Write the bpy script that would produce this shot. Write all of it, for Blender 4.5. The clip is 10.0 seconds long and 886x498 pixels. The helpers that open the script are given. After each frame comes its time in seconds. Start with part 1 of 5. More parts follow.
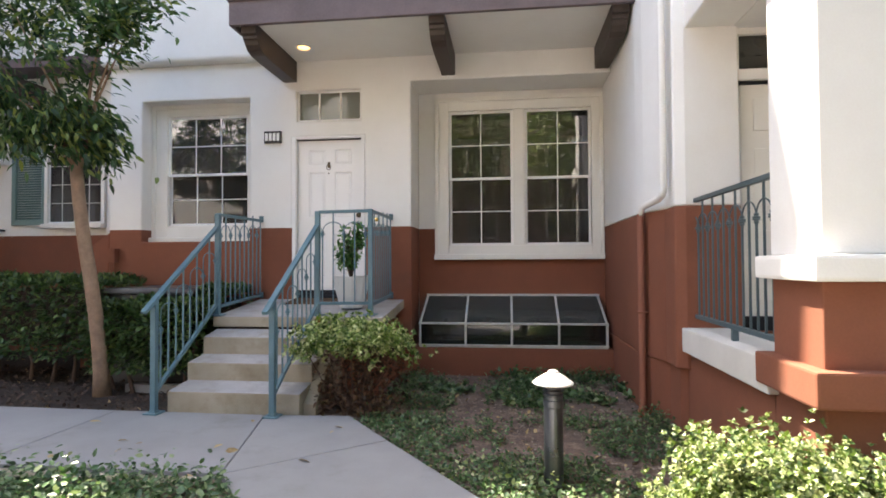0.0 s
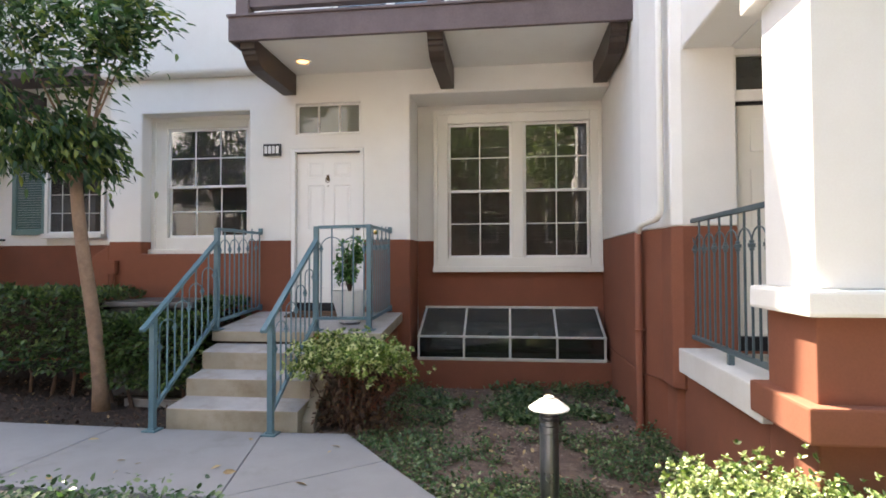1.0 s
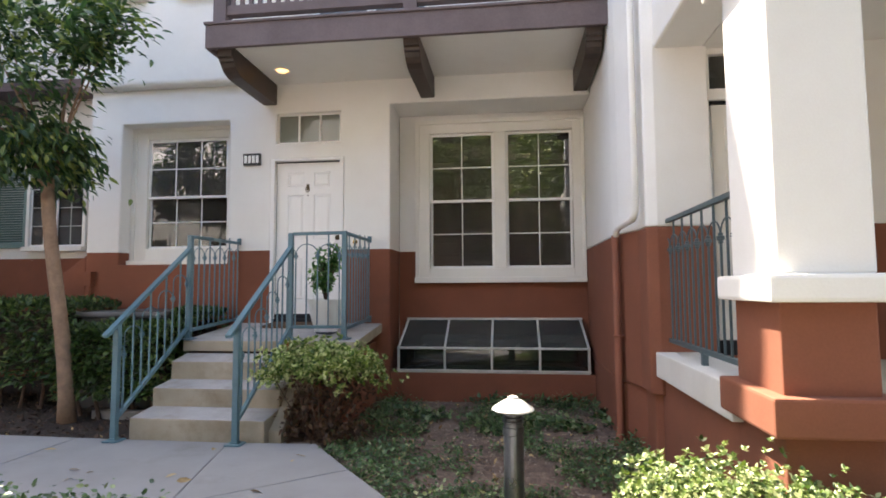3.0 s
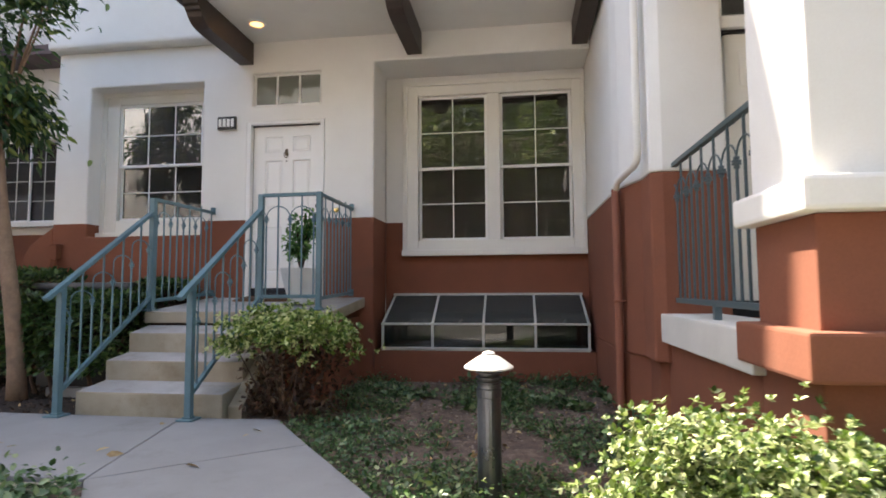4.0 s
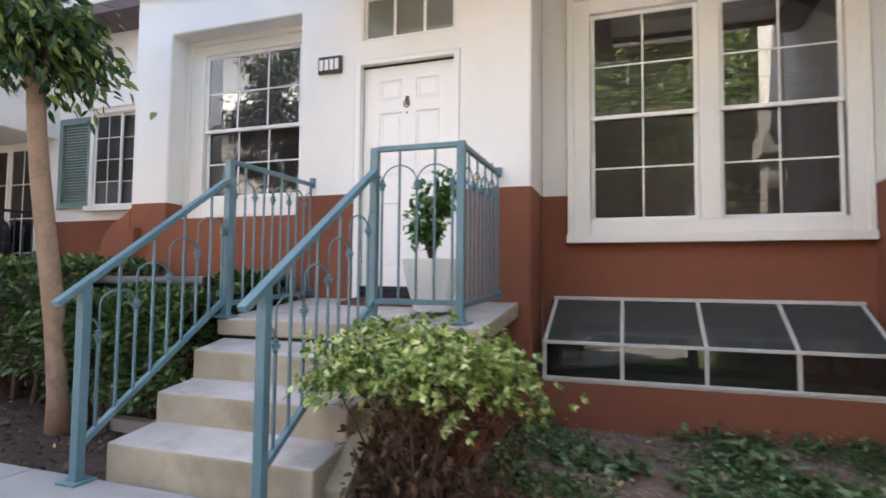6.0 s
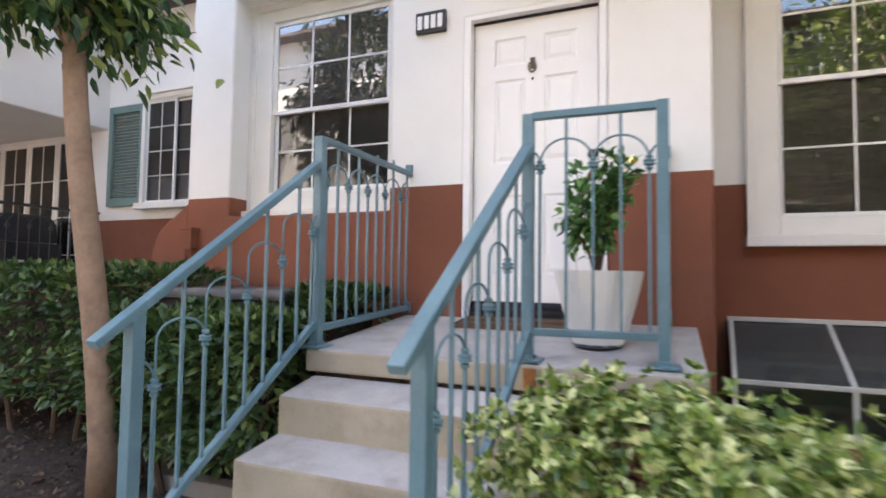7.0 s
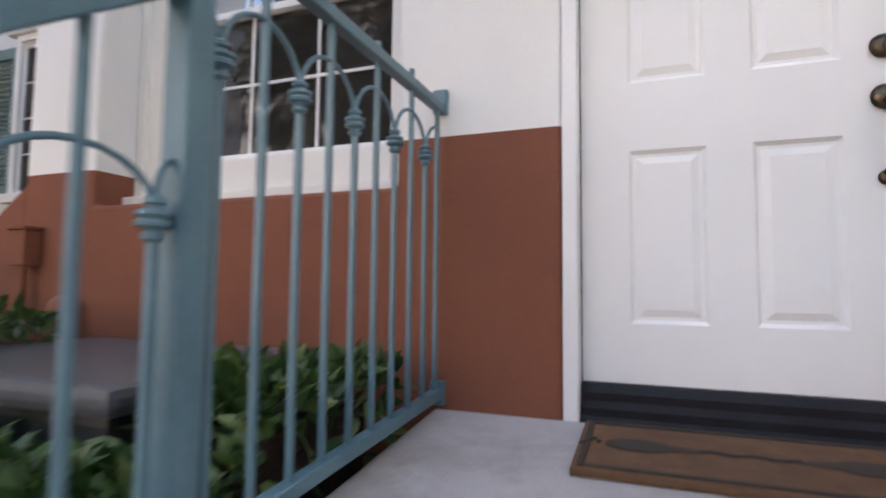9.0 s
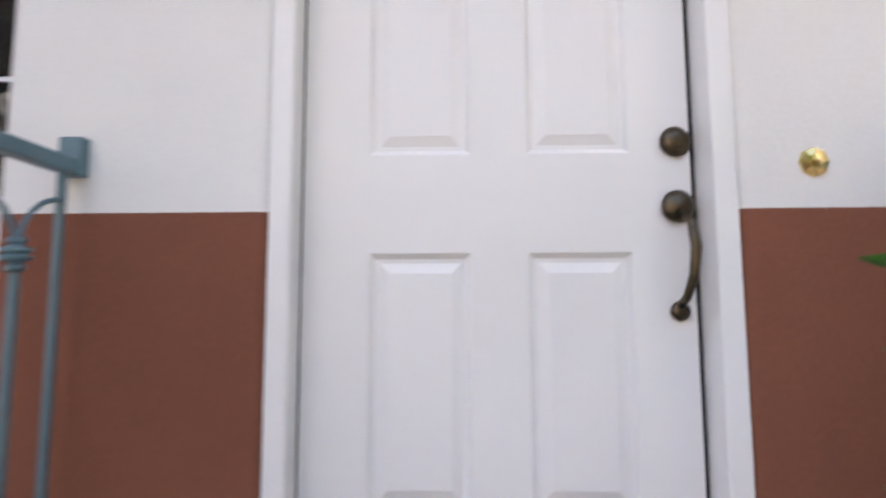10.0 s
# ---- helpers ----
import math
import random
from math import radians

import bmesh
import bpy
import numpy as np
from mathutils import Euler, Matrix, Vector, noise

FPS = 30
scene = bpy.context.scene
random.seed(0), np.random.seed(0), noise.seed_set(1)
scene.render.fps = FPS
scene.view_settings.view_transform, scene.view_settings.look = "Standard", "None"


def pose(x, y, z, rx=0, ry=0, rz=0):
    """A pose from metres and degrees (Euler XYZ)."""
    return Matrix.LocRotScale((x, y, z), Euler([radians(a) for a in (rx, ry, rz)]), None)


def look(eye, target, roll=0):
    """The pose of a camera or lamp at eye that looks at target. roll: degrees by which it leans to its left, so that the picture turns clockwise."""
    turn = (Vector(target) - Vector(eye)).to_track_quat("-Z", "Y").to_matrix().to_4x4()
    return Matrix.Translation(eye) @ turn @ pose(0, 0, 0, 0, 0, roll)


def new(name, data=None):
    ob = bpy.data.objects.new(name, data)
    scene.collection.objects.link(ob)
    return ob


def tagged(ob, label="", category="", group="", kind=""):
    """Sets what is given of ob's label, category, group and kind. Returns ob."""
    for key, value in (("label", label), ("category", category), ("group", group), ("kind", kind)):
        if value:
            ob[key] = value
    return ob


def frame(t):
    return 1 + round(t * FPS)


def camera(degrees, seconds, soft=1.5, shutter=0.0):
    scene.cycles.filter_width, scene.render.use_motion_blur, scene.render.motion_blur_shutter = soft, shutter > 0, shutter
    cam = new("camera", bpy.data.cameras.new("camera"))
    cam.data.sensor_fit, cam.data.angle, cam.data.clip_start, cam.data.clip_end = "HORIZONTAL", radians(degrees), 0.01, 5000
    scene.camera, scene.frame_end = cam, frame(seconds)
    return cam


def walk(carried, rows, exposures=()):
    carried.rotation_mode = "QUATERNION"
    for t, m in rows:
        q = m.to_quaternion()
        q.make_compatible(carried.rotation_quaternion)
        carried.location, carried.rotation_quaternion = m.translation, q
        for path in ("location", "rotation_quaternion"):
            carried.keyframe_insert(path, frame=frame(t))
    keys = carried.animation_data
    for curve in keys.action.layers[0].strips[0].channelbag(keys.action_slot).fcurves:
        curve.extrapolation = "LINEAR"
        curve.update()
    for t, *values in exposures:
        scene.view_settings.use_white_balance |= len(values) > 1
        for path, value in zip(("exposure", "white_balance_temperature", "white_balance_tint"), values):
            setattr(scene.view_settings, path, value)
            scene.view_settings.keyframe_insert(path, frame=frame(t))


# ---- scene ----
cam = camera(77.8, 10.0, 1.7, 0.4)
PATH = [
    (0, (0.11, 0.103, 1.389), (-0.126, 2.089, 1.438), -0.3),
    (0.5, (0.121, 0.098, 1.485), (-0.118, 2.083, 1.531), -0.2),
    (1, (0.138, 0.086, 1.555), (-0.1, 2.071, 1.605), -0.2),
    (1.5, (0.13, 0.058, 1.642), (-0.105, 2.042, 1.722), -0.2),
    (2, (0.153, 0.044, 1.596), (-0.083, 2.026, 1.719), -0.2),
    (3.5, (0.503, 0.476, 1.196), (0.256, 2.455, 1.337), -0.4),
    (4, (0.554, 0.821, 1.022), (0.283, 2.797, 1.163), -0.3),
    (4.5, (0.531, 1.309, 0.945), (0.204, 3.277, 1.081), -0.1),
    (5, (0.384, 1.827, 0.946), (-0.058, 3.774, 1.076), 0.1),
    (5.2, (0.258, 2.012, 0.968), (-0.237, 3.945, 1.097), 0.2),
    (6.5, (-0.856, 3.065, 1.137), (-1.565, 4.932, 1.243), 0.8),
    (6.8, (-1.156, 3.29, 1.161), (-1.906, 5.141, 1.267), 0.9),
    (7, (-1.368, 3.46, 1.187), (-2.137, 5.303, 1.293), 0.8),
    (7.2, (-1.561, 3.642, 1.196), (-2.361, 5.473, 1.298), 0.8),
    (7.5, (-1.86, 3.904, 1.2), (-2.693, 5.72, 1.303), 0.8),
    (8, (-2.226, 4.364, 1.223), (-3.066, 6.176, 1.34), 0.5),
    (8.5, (-2.426, 4.833, 1.248), (-3.265, 6.644, 1.373), 0.4),
    (9, (-2.466, 5.307, 1.324), (-3.177, 7.171, 1.467), 0.6),
    (9.5, (-2.428, 5.658, 1.493), (-2.875, 7.601, 1.656), 0.2),
    (10, (-2.334, 5.944, 1.663), (-2.386, 7.933, 1.861), -0.2),
]
walk(cam, [(t, look(eye, target, roll)) for t, eye, target, roll in PATH], [(0.0, 2.52, 7350, 11), (2.0, 2.58, 7350, 11), (3.5, 2.31, 7250, 11), (4.5, 2.27, 7150, 11), (5.2, 2.58, 6950, 11), (6.5, 3.1, 7300, 13), (8.5, 2.86, 7350, 15), (10.0, 2.8, 7050, 15)])

# ---- light ----
SUN_EL, SUN_AZ = 60.0, 55.0          # azimuth counted from +y towards -x
sun_dir = Vector((-math.sin(radians(SUN_AZ)) * math.cos(radians(SUN_EL)), math.cos(radians(SUN_AZ)) * math.cos(radians(SUN_EL)), math.sin(radians(SUN_EL))))
world = bpy.data.worlds.new("sky")
scene.world = world
world.use_nodes = True
wn = world.node_tree.nodes
sky = wn.new("ShaderNodeTexSky")
sky.sky_type, sky.sun_disc = "NISHITA", False
sky.sun_elevation, sky.sun_rotation = radians(SUN_EL), radians(-SUN_AZ)
sky.air_density, sky.dust_density, sky.ozone_density = 1.0, 1.5, 1.0
wn["Background"].inputs["Strength"].default_value = 0.15
world.node_tree.links.new(sky.outputs[0], wn["Background"].inputs["Color"])
sun = new("sun", bpy.data.lights.new("sun", "SUN"))
sun.data.energy, sun.data.angle, sun.data.color = 5.0, radians(0.6), (1.0, 0.94, 0.85)
sun.matrix_world = look(sun_dir * 30, (0, 0, 0))

# ---- materials ----


def links(m, a, b):
    m.node_tree.links.new(a, b)


def surface(name, dark, light, scale=3.0, fine=60.0, rough=0.8, bump=0.2, depth=0.002, metal=0.0, spread=0.5, per=None, stain=None, spec=0.5):
    """A solid surface: blotches of two tones, a fine grain, relief, and if asked, stains of a third colour."""
    m = bpy.data.materials.new(name)
    m.use_nodes = True
    n = m.node_tree.nodes
    p = n["Principled BSDF"]
    co = n.new("ShaderNodeTexCoord")
    big, small = n.new("ShaderNodeTexNoise"), n.new("ShaderNodeTexNoise")
    big.inputs["Scale"].default_value, big.inputs["Detail"].default_value = scale, 6.0
    big.inputs["Roughness"].default_value = 0.65
    small.inputs["Scale"].default_value, small.inputs["Detail"].default_value = fine, 4.0
    links(m, co.outputs["Object"], big.inputs["Vector"])
    links(m, co.outputs["Object"], small.inputs["Vector"])
    add = n.new("ShaderNodeMath")
    add.operation = "MULTIPLY_ADD"
    links(m, small.outputs["Fac"], add.inputs[0])
    add.inputs[1].default_value = 0.35
    links(m, big.outputs["Fac"], add.inputs[2])
    src = add.outputs[0]
    if per:
        rnd = n.new("ShaderNodeObjectInfo") if per == "object" else n.new("ShaderNodeNewGeometry")
        more = n.new("ShaderNodeMath")
        more.operation = "MULTIPLY_ADD"
        links(m, rnd.outputs["Random"] if per == "object" else rnd.outputs["Random Per Island"], more.inputs[0])
        more.inputs[1].default_value = spread
        links(m, src, more.inputs[2])
        src = more.outputs[0]
    ramp = n.new("ShaderNodeValToRGB")
    ramp.color_ramp.elements[0].position, ramp.color_ramp.elements[1].position = 0.42, (0.95 + (spread if per else 0))
    ramp.color_ramp.elements[0].color, ramp.color_ramp.elements[1].color = (*dark, 1), (*light, 1)
    links(m, src, ramp.inputs["Fac"])
    out = ramp.outputs["Color"]
    if stain:
        colour, sscale, lo, hi = stain
        st = n.new("ShaderNodeTexNoise")
        st.inputs["Scale"].default_value, st.inputs["Detail"].default_value = sscale, 8.0
        st.inputs["Roughness"].default_value = 0.7
        links(m, co.outputs["Object"], st.inputs["Vector"])
        rng = n.new("ShaderNodeMapRange")
        rng.inputs["From Min"].default_value, rng.inputs["From Max"].default_value = lo, hi
        links(m, st.outputs["Fac"], rng.inputs["Value"])
        mix = n.new("ShaderNodeMix")
        mix.data_type = "RGBA"
        links(m, rng.outputs["Result"], mix.inputs["Factor"])
        links(m, out, mix.inputs["A"])
        mix.inputs["B"].default_value = (*colour, 1)
        out = mix.outputs["Result"]
    links(m, out, p.inputs["Base Color"])
    p.inputs["Metallic"].default_value = metal
    p.inputs["Specular IOR Level"].default_value = spec
    rr = n.new("ShaderNodeMapRange")
    rr.inputs["To Min"].default_value, rr.inputs["To Max"].default_value = max(0.02, rough - 0.1), min(1.0, rough + 0.1)
    links(m, big.outputs["Fac"], rr.inputs["Value"])
    links(m, rr.outputs["Result"], p.inputs["Roughness"])
    if bump:
        b = n.new("ShaderNodeBump")
        b.inputs["Strength"].default_value, b.inputs["Distance"].default_value = bump, depth
        links(m, add.outputs[0], b.inputs["Height"])
        links(m, b.outputs["Normal"], p.inputs["Normal"])
    return m


def leafy(name, dark, light, tip, gloss=0.45, through_light=0.35):
    """Leaves: every leaf its own tone, some of them light through."""
    m = bpy.data.materials.new(name)
    m.use_nodes = True
    n = m.node_tree.nodes
    p = n["Principled BSDF"]
    geo = n.new("ShaderNodeNewGeometry")
    ramp = n.new("ShaderNodeValToRGB")
    e = ramp.color_ramp.elements
    e[0].position, e[0].color = 0.0, (*dark, 1)
    e[1].position, e[1].color = 0.72, (*light, 1)
    last = e.new(1.0)
    last.color = (*tip, 1)
    links(m, geo.outputs["Random Per Island"], ramp.inputs["Fac"])
    links(m, ramp.outputs["Color"], p.inputs["Base Color"])
    p.inputs["Roughness"].default_value = gloss
    tr = n.new("ShaderNodeBsdfTranslucent")
    hs = n.new("ShaderNodeHueSaturation")
    hs.inputs["Saturation"].default_value, hs.inputs["Value"].default_value = 1.2, 1.6
    links(m, ramp.outputs["Color"], hs.inputs["Color"])
    links(m, hs.outputs["Color"], tr.inputs["Color"])
    mix = n.new("ShaderNodeMixShader")
    mix.inputs[0].default_value = through_light
    links(m, p.outputs[0], mix.inputs[1])
    links(m, tr.outputs[0], mix.inputs[2])
    links(m, mix.outputs[0], n["Material Output"].inputs["Surface"])
    return m


def glazing(name, tint, ior=1.9, wave=0.0, film=0.0, film_colour=(0.3, 0.29, 0.27)):
    """A window pane: clear tinted glass with a slightly wavy gloss."""
    m = bpy.data.materials.new(name)
    m.use_nodes = True
    n = m.node_tree.nodes
    n.remove(n["Principled BSDF"])
    t, g, f, mix = (n.new(k) for k in ("ShaderNodeBsdfTransparent", "ShaderNodeBsdfGlossy", "ShaderNodeFresnel", "ShaderNodeMixShader"))
    t.inputs["Color"].default_value = (*tint, 1)
    g.inputs["Roughness"].default_value = 0.012
    f.inputs["IOR"].default_value = ior
    if wave:
        co, no, b = (n.new(k) for k in ("ShaderNodeTexCoord", "ShaderNodeTexNoise", "ShaderNodeBump"))
        no.inputs["Scale"].default_value, no.inputs["Detail"].default_value = 2.2, 1.0
        b.inputs["Strength"].default_value, b.inputs["Distance"].default_value = wave, 0.01
        links(m, co.outputs["Object"], no.inputs["Vector"])
        links(m, no.outputs["Fac"], b.inputs["Height"])
        links(m, b.outputs["Normal"], g.inputs["Normal"])
    links(m, f.outputs[0], mix.inputs[0])
    links(m, t.outputs[0], mix.inputs[1])
    links(m, g.outputs[0], mix.inputs[2])
    if film:
        d, over = n.new("ShaderNodeBsdfDiffuse"), n.new("ShaderNodeMixShader")
        d.inputs["Color"].default_value = (*film_colour, 1)
        over.inputs[0].default_value = film
        links(m, t.outputs[0], over.inputs[1])
        links(m, d.outputs[0], over.inputs[2])
        links(m, over.outputs[0], mix.inputs[1])
    links(m, mix.outputs[0], n["Material Output"].inputs["Surface"])
    return m


M_BROWN = surface("brown_stucco", (0.11, 0.080, 0.068), (0.17, 0.125, 0.105), 1.3, 80, 0.9, 0.4, 0.004)
M_WHITE = surface("white_stucco", (0.74, 0.72, 0.68), (0.82, 0.81, 0.78), 1.2, 90, 0.9, 0.5, 0.004, stain=((0.62, 0.58, 0.52), 0.7, 0.62, 0.95))
M_RED = surface("terracotta_stucco", (0.180, 0.060, 0.032), (0.252, 0.088, 0.049), 1.3, 80, 0.88, 0.5, 0.004, stain=((0.15, 0.066, 0.044), 0.9, 0.55, 0.9))
M_TRIM = surface("cream_trim_paint", (0.72, 0.70, 0.64), (0.80, 0.78, 0.73), 2.0, 120, 0.6, 0.15, 0.001)
M_DOOR = surface("white_door_paint", (0.79, 0.78, 0.76), (0.84, 0.83, 0.81), 1.5, 200, 0.42, 0.08, 0.0006)
M_VINYL = surface("white_vinyl", (0.80, 0.79, 0.76), (0.85, 0.84, 0.81), 3.0, 150, 0.4, 0.05, 0.0005)
M_OLDVINYL = surface("weathered_white_vinyl", (0.42, 0.41, 0.37), (0.60, 0.59, 0.55), 5.0, 90, 0.6, 0.2, 0.001, stain=((0.30, 0.27, 0.22), 9.0, 0.6, 0.85))
M_BEAM = surface("brown_painted_fascia", (0.085, 0.060, 0.062), (0.145, 0.108, 0.112), 2.5, 60, 0.6, 0.25, 0.002)
M_CORBEL = surface("dark_brown_wood", (0.030, 0.020, 0.016), (0.070, 0.048, 0.038), 6.0, 90, 0.5, 0.3, 0.002)
M_TEAL = surface("teal_enamel", (0.064, 0.134, 0.164), (0.108, 0.203, 0.244), 5.0, 90, 0.38, 0.12, 0.001, stain=((0.15, 0.26, 0.32), 7.0, 0.62, 0.8))
M_GREYRAIL = surface("dark_iron_paint", (0.055, 0.085, 0.095), (0.085, 0.12, 0.13), 5.0, 90, 0.45, 0.1, 0.001)
M_SHUTTER = surface("green_shutter_paint", (0.105, 0.175, 0.165), (0.16, 0.245, 0.23), 3.0, 70, 0.55, 0.15, 0.001)
M_CONCRETE = surface("path_concrete", (0.20, 0.193, 0.194), (0.285, 0.277, 0.281), 1.4, 110, 0.85, 0.35, 0.002, per="object", spread=0.15, stain=((0.17, 0.16, 0.15), 1.8, 0.55, 0.85))
M_COURT = surface("dull_grey_court_paving", (0.085, 0.082, 0.078), (0.14, 0.136, 0.13), 1.4, 110, 0.9, 0.35, 0.002, stain=((0.08, 0.075, 0.07), 1.8, 0.55, 0.85))
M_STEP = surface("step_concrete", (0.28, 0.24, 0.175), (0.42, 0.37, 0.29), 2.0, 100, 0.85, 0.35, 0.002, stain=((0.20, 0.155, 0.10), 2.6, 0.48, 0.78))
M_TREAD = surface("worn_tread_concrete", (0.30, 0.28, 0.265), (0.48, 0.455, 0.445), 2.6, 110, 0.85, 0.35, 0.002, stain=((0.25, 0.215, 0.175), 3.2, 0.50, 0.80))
M_SILL = surface("pale_sill_concrete", (0.55, 0.53, 0.49), (0.68, 0.66, 0.62), 2.0, 100, 0.85, 0.3, 0.002)
M_BLACK = surface("black_rubber", (0.006, 0.006, 0.008), (0.014, 0.014, 0.017), 6.0, 90, 0.55, 0.1, 0.001, spec=0.25)
M_BRONZE = surface("aged_bronze", (0.060, 0.046, 0.032), (0.150, 0.118, 0.078), 20.0, 150, 0.35, 0.1, 0.0005, metal=1.0)
M_BRASS = surface("polished_brass", (0.65, 0.48, 0.20), (0.80, 0.62, 0.30), 20.0, 150, 0.18, 0.02, 0.0005, metal=1.0)
M_MAT = surface("brown_coir", (0.075, 0.038, 0.018), (0.17, 0.085, 0.04), 14.0, 260, 0.95, 1.0, 0.004, stain=((0.30, 0.20, 0.12), 60.0, 0.68, 0.75))
M_MATDARK = surface("mat_pattern_rubber", (0.020, 0.014, 0.010), (0.045, 0.03, 0.02), 10.0, 120, 0.8, 0.4, 0.002)
M_POT = surface("white_glazed_pot", (0.74, 0.74, 0.72), (0.82, 0.82, 0.80), 4.0, 90, 0.3, 0.05, 0.0006)
M_SOIL = surface("mulch_soil", (0.050, 0.034, 0.026), (0.19, 0.128, 0.098), 9.0, 55, 0.95, 1.0, 0.025, stain=((0.25, 0.18, 0.14), 11.0, 0.52, 0.66))
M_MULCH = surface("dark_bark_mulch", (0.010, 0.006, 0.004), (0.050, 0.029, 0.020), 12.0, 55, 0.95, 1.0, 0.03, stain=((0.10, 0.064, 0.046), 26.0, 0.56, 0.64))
M_BARK = surface("smooth_tan_bark", (0.17, 0.105, 0.07), (0.33, 0.225, 0.155), 6.0, 40, 0.85, 0.6, 0.006, stain=((0.12, 0.085, 0.065), 5.0, 0.55, 0.75))
M_TWIG = surface("grey_brown_twig", (0.06, 0.036, 0.026), (0.14, 0.09, 0.065), 9.0, 60, 0.9, 0.4, 0.003)
M_DRY = surface("fallen_leaf_brown", (0.16, 0.09, 0.04), (0.42, 0.30, 0.15), 9.0, 60, 0.8, 0.2, 0.002, per="island", spread=0.6)
M_LITTER = surface("mixed_leaf_litter", (0.025, 0.017, 0.013), (0.27, 0.215, 0.175), 9.0, 60, 0.85, 0.2, 0.002, per="island", spread=0.9)
M_CHIP = surface("bark_chip", (0.010, 0.006, 0.004), (0.085, 0.052, 0.037), 9.0, 60, 0.9, 0.2, 0.002, per="island", spread=0.9)
M_BOLLARD = surface("dark_grey_metallic_bollard", (0.105, 0.115, 0.13), (0.19, 0.20, 0.22), 6.0, 90, 0.30, 0.1, 0.001, metal=0.85)
M_CAP = surface("weathered_aluminium_cap", (0.46, 0.45, 0.44), (0.62, 0.61, 0.60), 8.0, 90, 0.35, 0.1, 0.001)
M_ROOM = surface("dim_room_wall", (0.26, 0.225, 0.19), (0.36, 0.32, 0.28), 1.5, 60, 0.9, 0.1, 0.002)
M_SCREEN = surface("insect_screen", (0.030, 0.030, 0.030), (0.060, 0.060, 0.058), 2.0, 200, 0.9, 0.2, 0.001)
M_BLIND = surface("window_blind", (0.13, 0.115, 0.095), (0.19, 0.17, 0.145), 2.0, 60, 0.7, 0.05, 0.001)
M_PLASTIC = surface("black_plastic", (0.015, 0.016, 0.018), (0.032, 0.034, 0.037), 4.0, 90, 0.5, 0.1, 0.001)
M_LID = surface("grey_lid_plastic", (0.055, 0.057, 0.062), (0.11, 0.112, 0.12), 3.0, 90, 0.4, 0.1, 0.001, stain=((0.07, 0.07, 0.075), 5.0, 0.6, 0.75))
M_BLUE = surface("blue_plastic", (0.03, 0.09, 0.26), (0.05, 0.13, 0.36), 4.0, 90, 0.4, 0.05, 0.001)
M_TILE = surface("red_roof_tile", (0.22, 0.075, 0.04), (0.42, 0.17, 0.09), 2.0, 30, 0.8, 0.3, 0.004, per="object", spread=0.4)
M_SIGN = surface("number_plaque_black", (0.012, 0.012, 0.012), (0.03, 0.03, 0.03), 9.0, 90, 0.35, 0.05, 0.001)
M_RUST = surface("rusty_stain_metal", (0.20, 0.07, 0.02), (0.42, 0.17, 0.05), 16.0, 90, 0.9, 0.3, 0.002)
M_GLASS = glazing("window_glass", (0.62, 0.62, 0.60), 2.15, 0.05, 0.06)
M_SCREENED = glazing("glass_behind_screen", (0.48, 0.47, 0.45), 1.55, 0.05, 0.22, (0.13, 0.115, 0.10))
# pinkish diffuse film paints a pale reflection haze into the pane
M_HAZY = glazing("dusty_window_glass", (0.70, 0.70, 0.70), 2.8, 0.10, 0.16, (0.42, 0.375, 0.355))
M_TRANSOM = glazing("pale_curtained_glass", (0.5, 0.52, 0.48), 1.6, 0.05, 0.62, (0.30, 0.315, 0.275))
M_DARKGLASS = glazing("grimy_glass", (0.30, 0.32, 0.33), 1.55, 0.05)
# dust film on the grimy glass
dn = M_DARKGLASS.node_tree.nodes
film, dust, blend = dn.new("ShaderNodeBsdfDiffuse"), dn.new("ShaderNodeTexNoise"), dn.new("ShaderNodeMixShader")
film.inputs["Color"].default_value = (0.11, 0.115, 0.105, 1)
dust.inputs["Scale"].default_value, dust.inputs["Detail"].default_value = 3.0, 6.0
old = dn["Material Output"].inputs["Surface"].links[0].from_socket
soften = dn.new("ShaderNodeMapRange")
soften.inputs["To Min"].default_value, soften.inputs["To Max"].default_value = 0.40, 0.58
links(M_DARKGLASS, dust.outputs["Fac"], soften.inputs["Value"])
links(M_DARKGLASS, soften.outputs["Result"], blend.inputs[0])
links(M_DARKGLASS, old, blend.inputs[1])
links(M_DARKGLASS, film.outputs[0], blend.inputs[2])
links(M_DARKGLASS, blend.outputs[0], dn["Material Output"].inputs["Surface"])
M_LOWGLASS = glazing("low_pane_glass", (0.45, 0.48, 0.45), 1.7, 0.05, 0.10, (0.12, 0.13, 0.11))
M_LEAF = leafy("glossy_tree_leaf", (0.018, 0.046, 0.020), (0.066, 0.132, 0.046), (0.26, 0.31, 0.09), 0.30, 0.36)
M_HEDGE = leafy("hedge_leaf", (0.014, 0.038, 0.012), (0.062, 0.120, 0.036), (0.17, 0.23, 0.075), 0.36, 0.22)
M_BUSH = leafy("variegated_shrub_leaf", (0.022, 0.055, 0.014), (0.155, 0.215, 0.058), (0.52, 0.54, 0.32), 0.45, 0.22)
M_BUSH.node_tree.nodes["Color Ramp"].color_ramp.elements[1].position = 0.55
M_SHRUB = leafy("yellow_green_shrub_leaf", (0.032, 0.078, 0.016), (0.20, 0.285, 0.066), (0.70, 0.71, 0.40), 0.42, 0.28)
M_SHRUB.node_tree.nodes["Color Ramp"].color_ramp.elements[1].position = 0.50
M_DEADLEAF = leafy("withered_inner_leaf", (0.030, 0.016, 0.010), (0.095, 0.045, 0.024), (0.16, 0.10, 0.05), 0.7, 0.15)
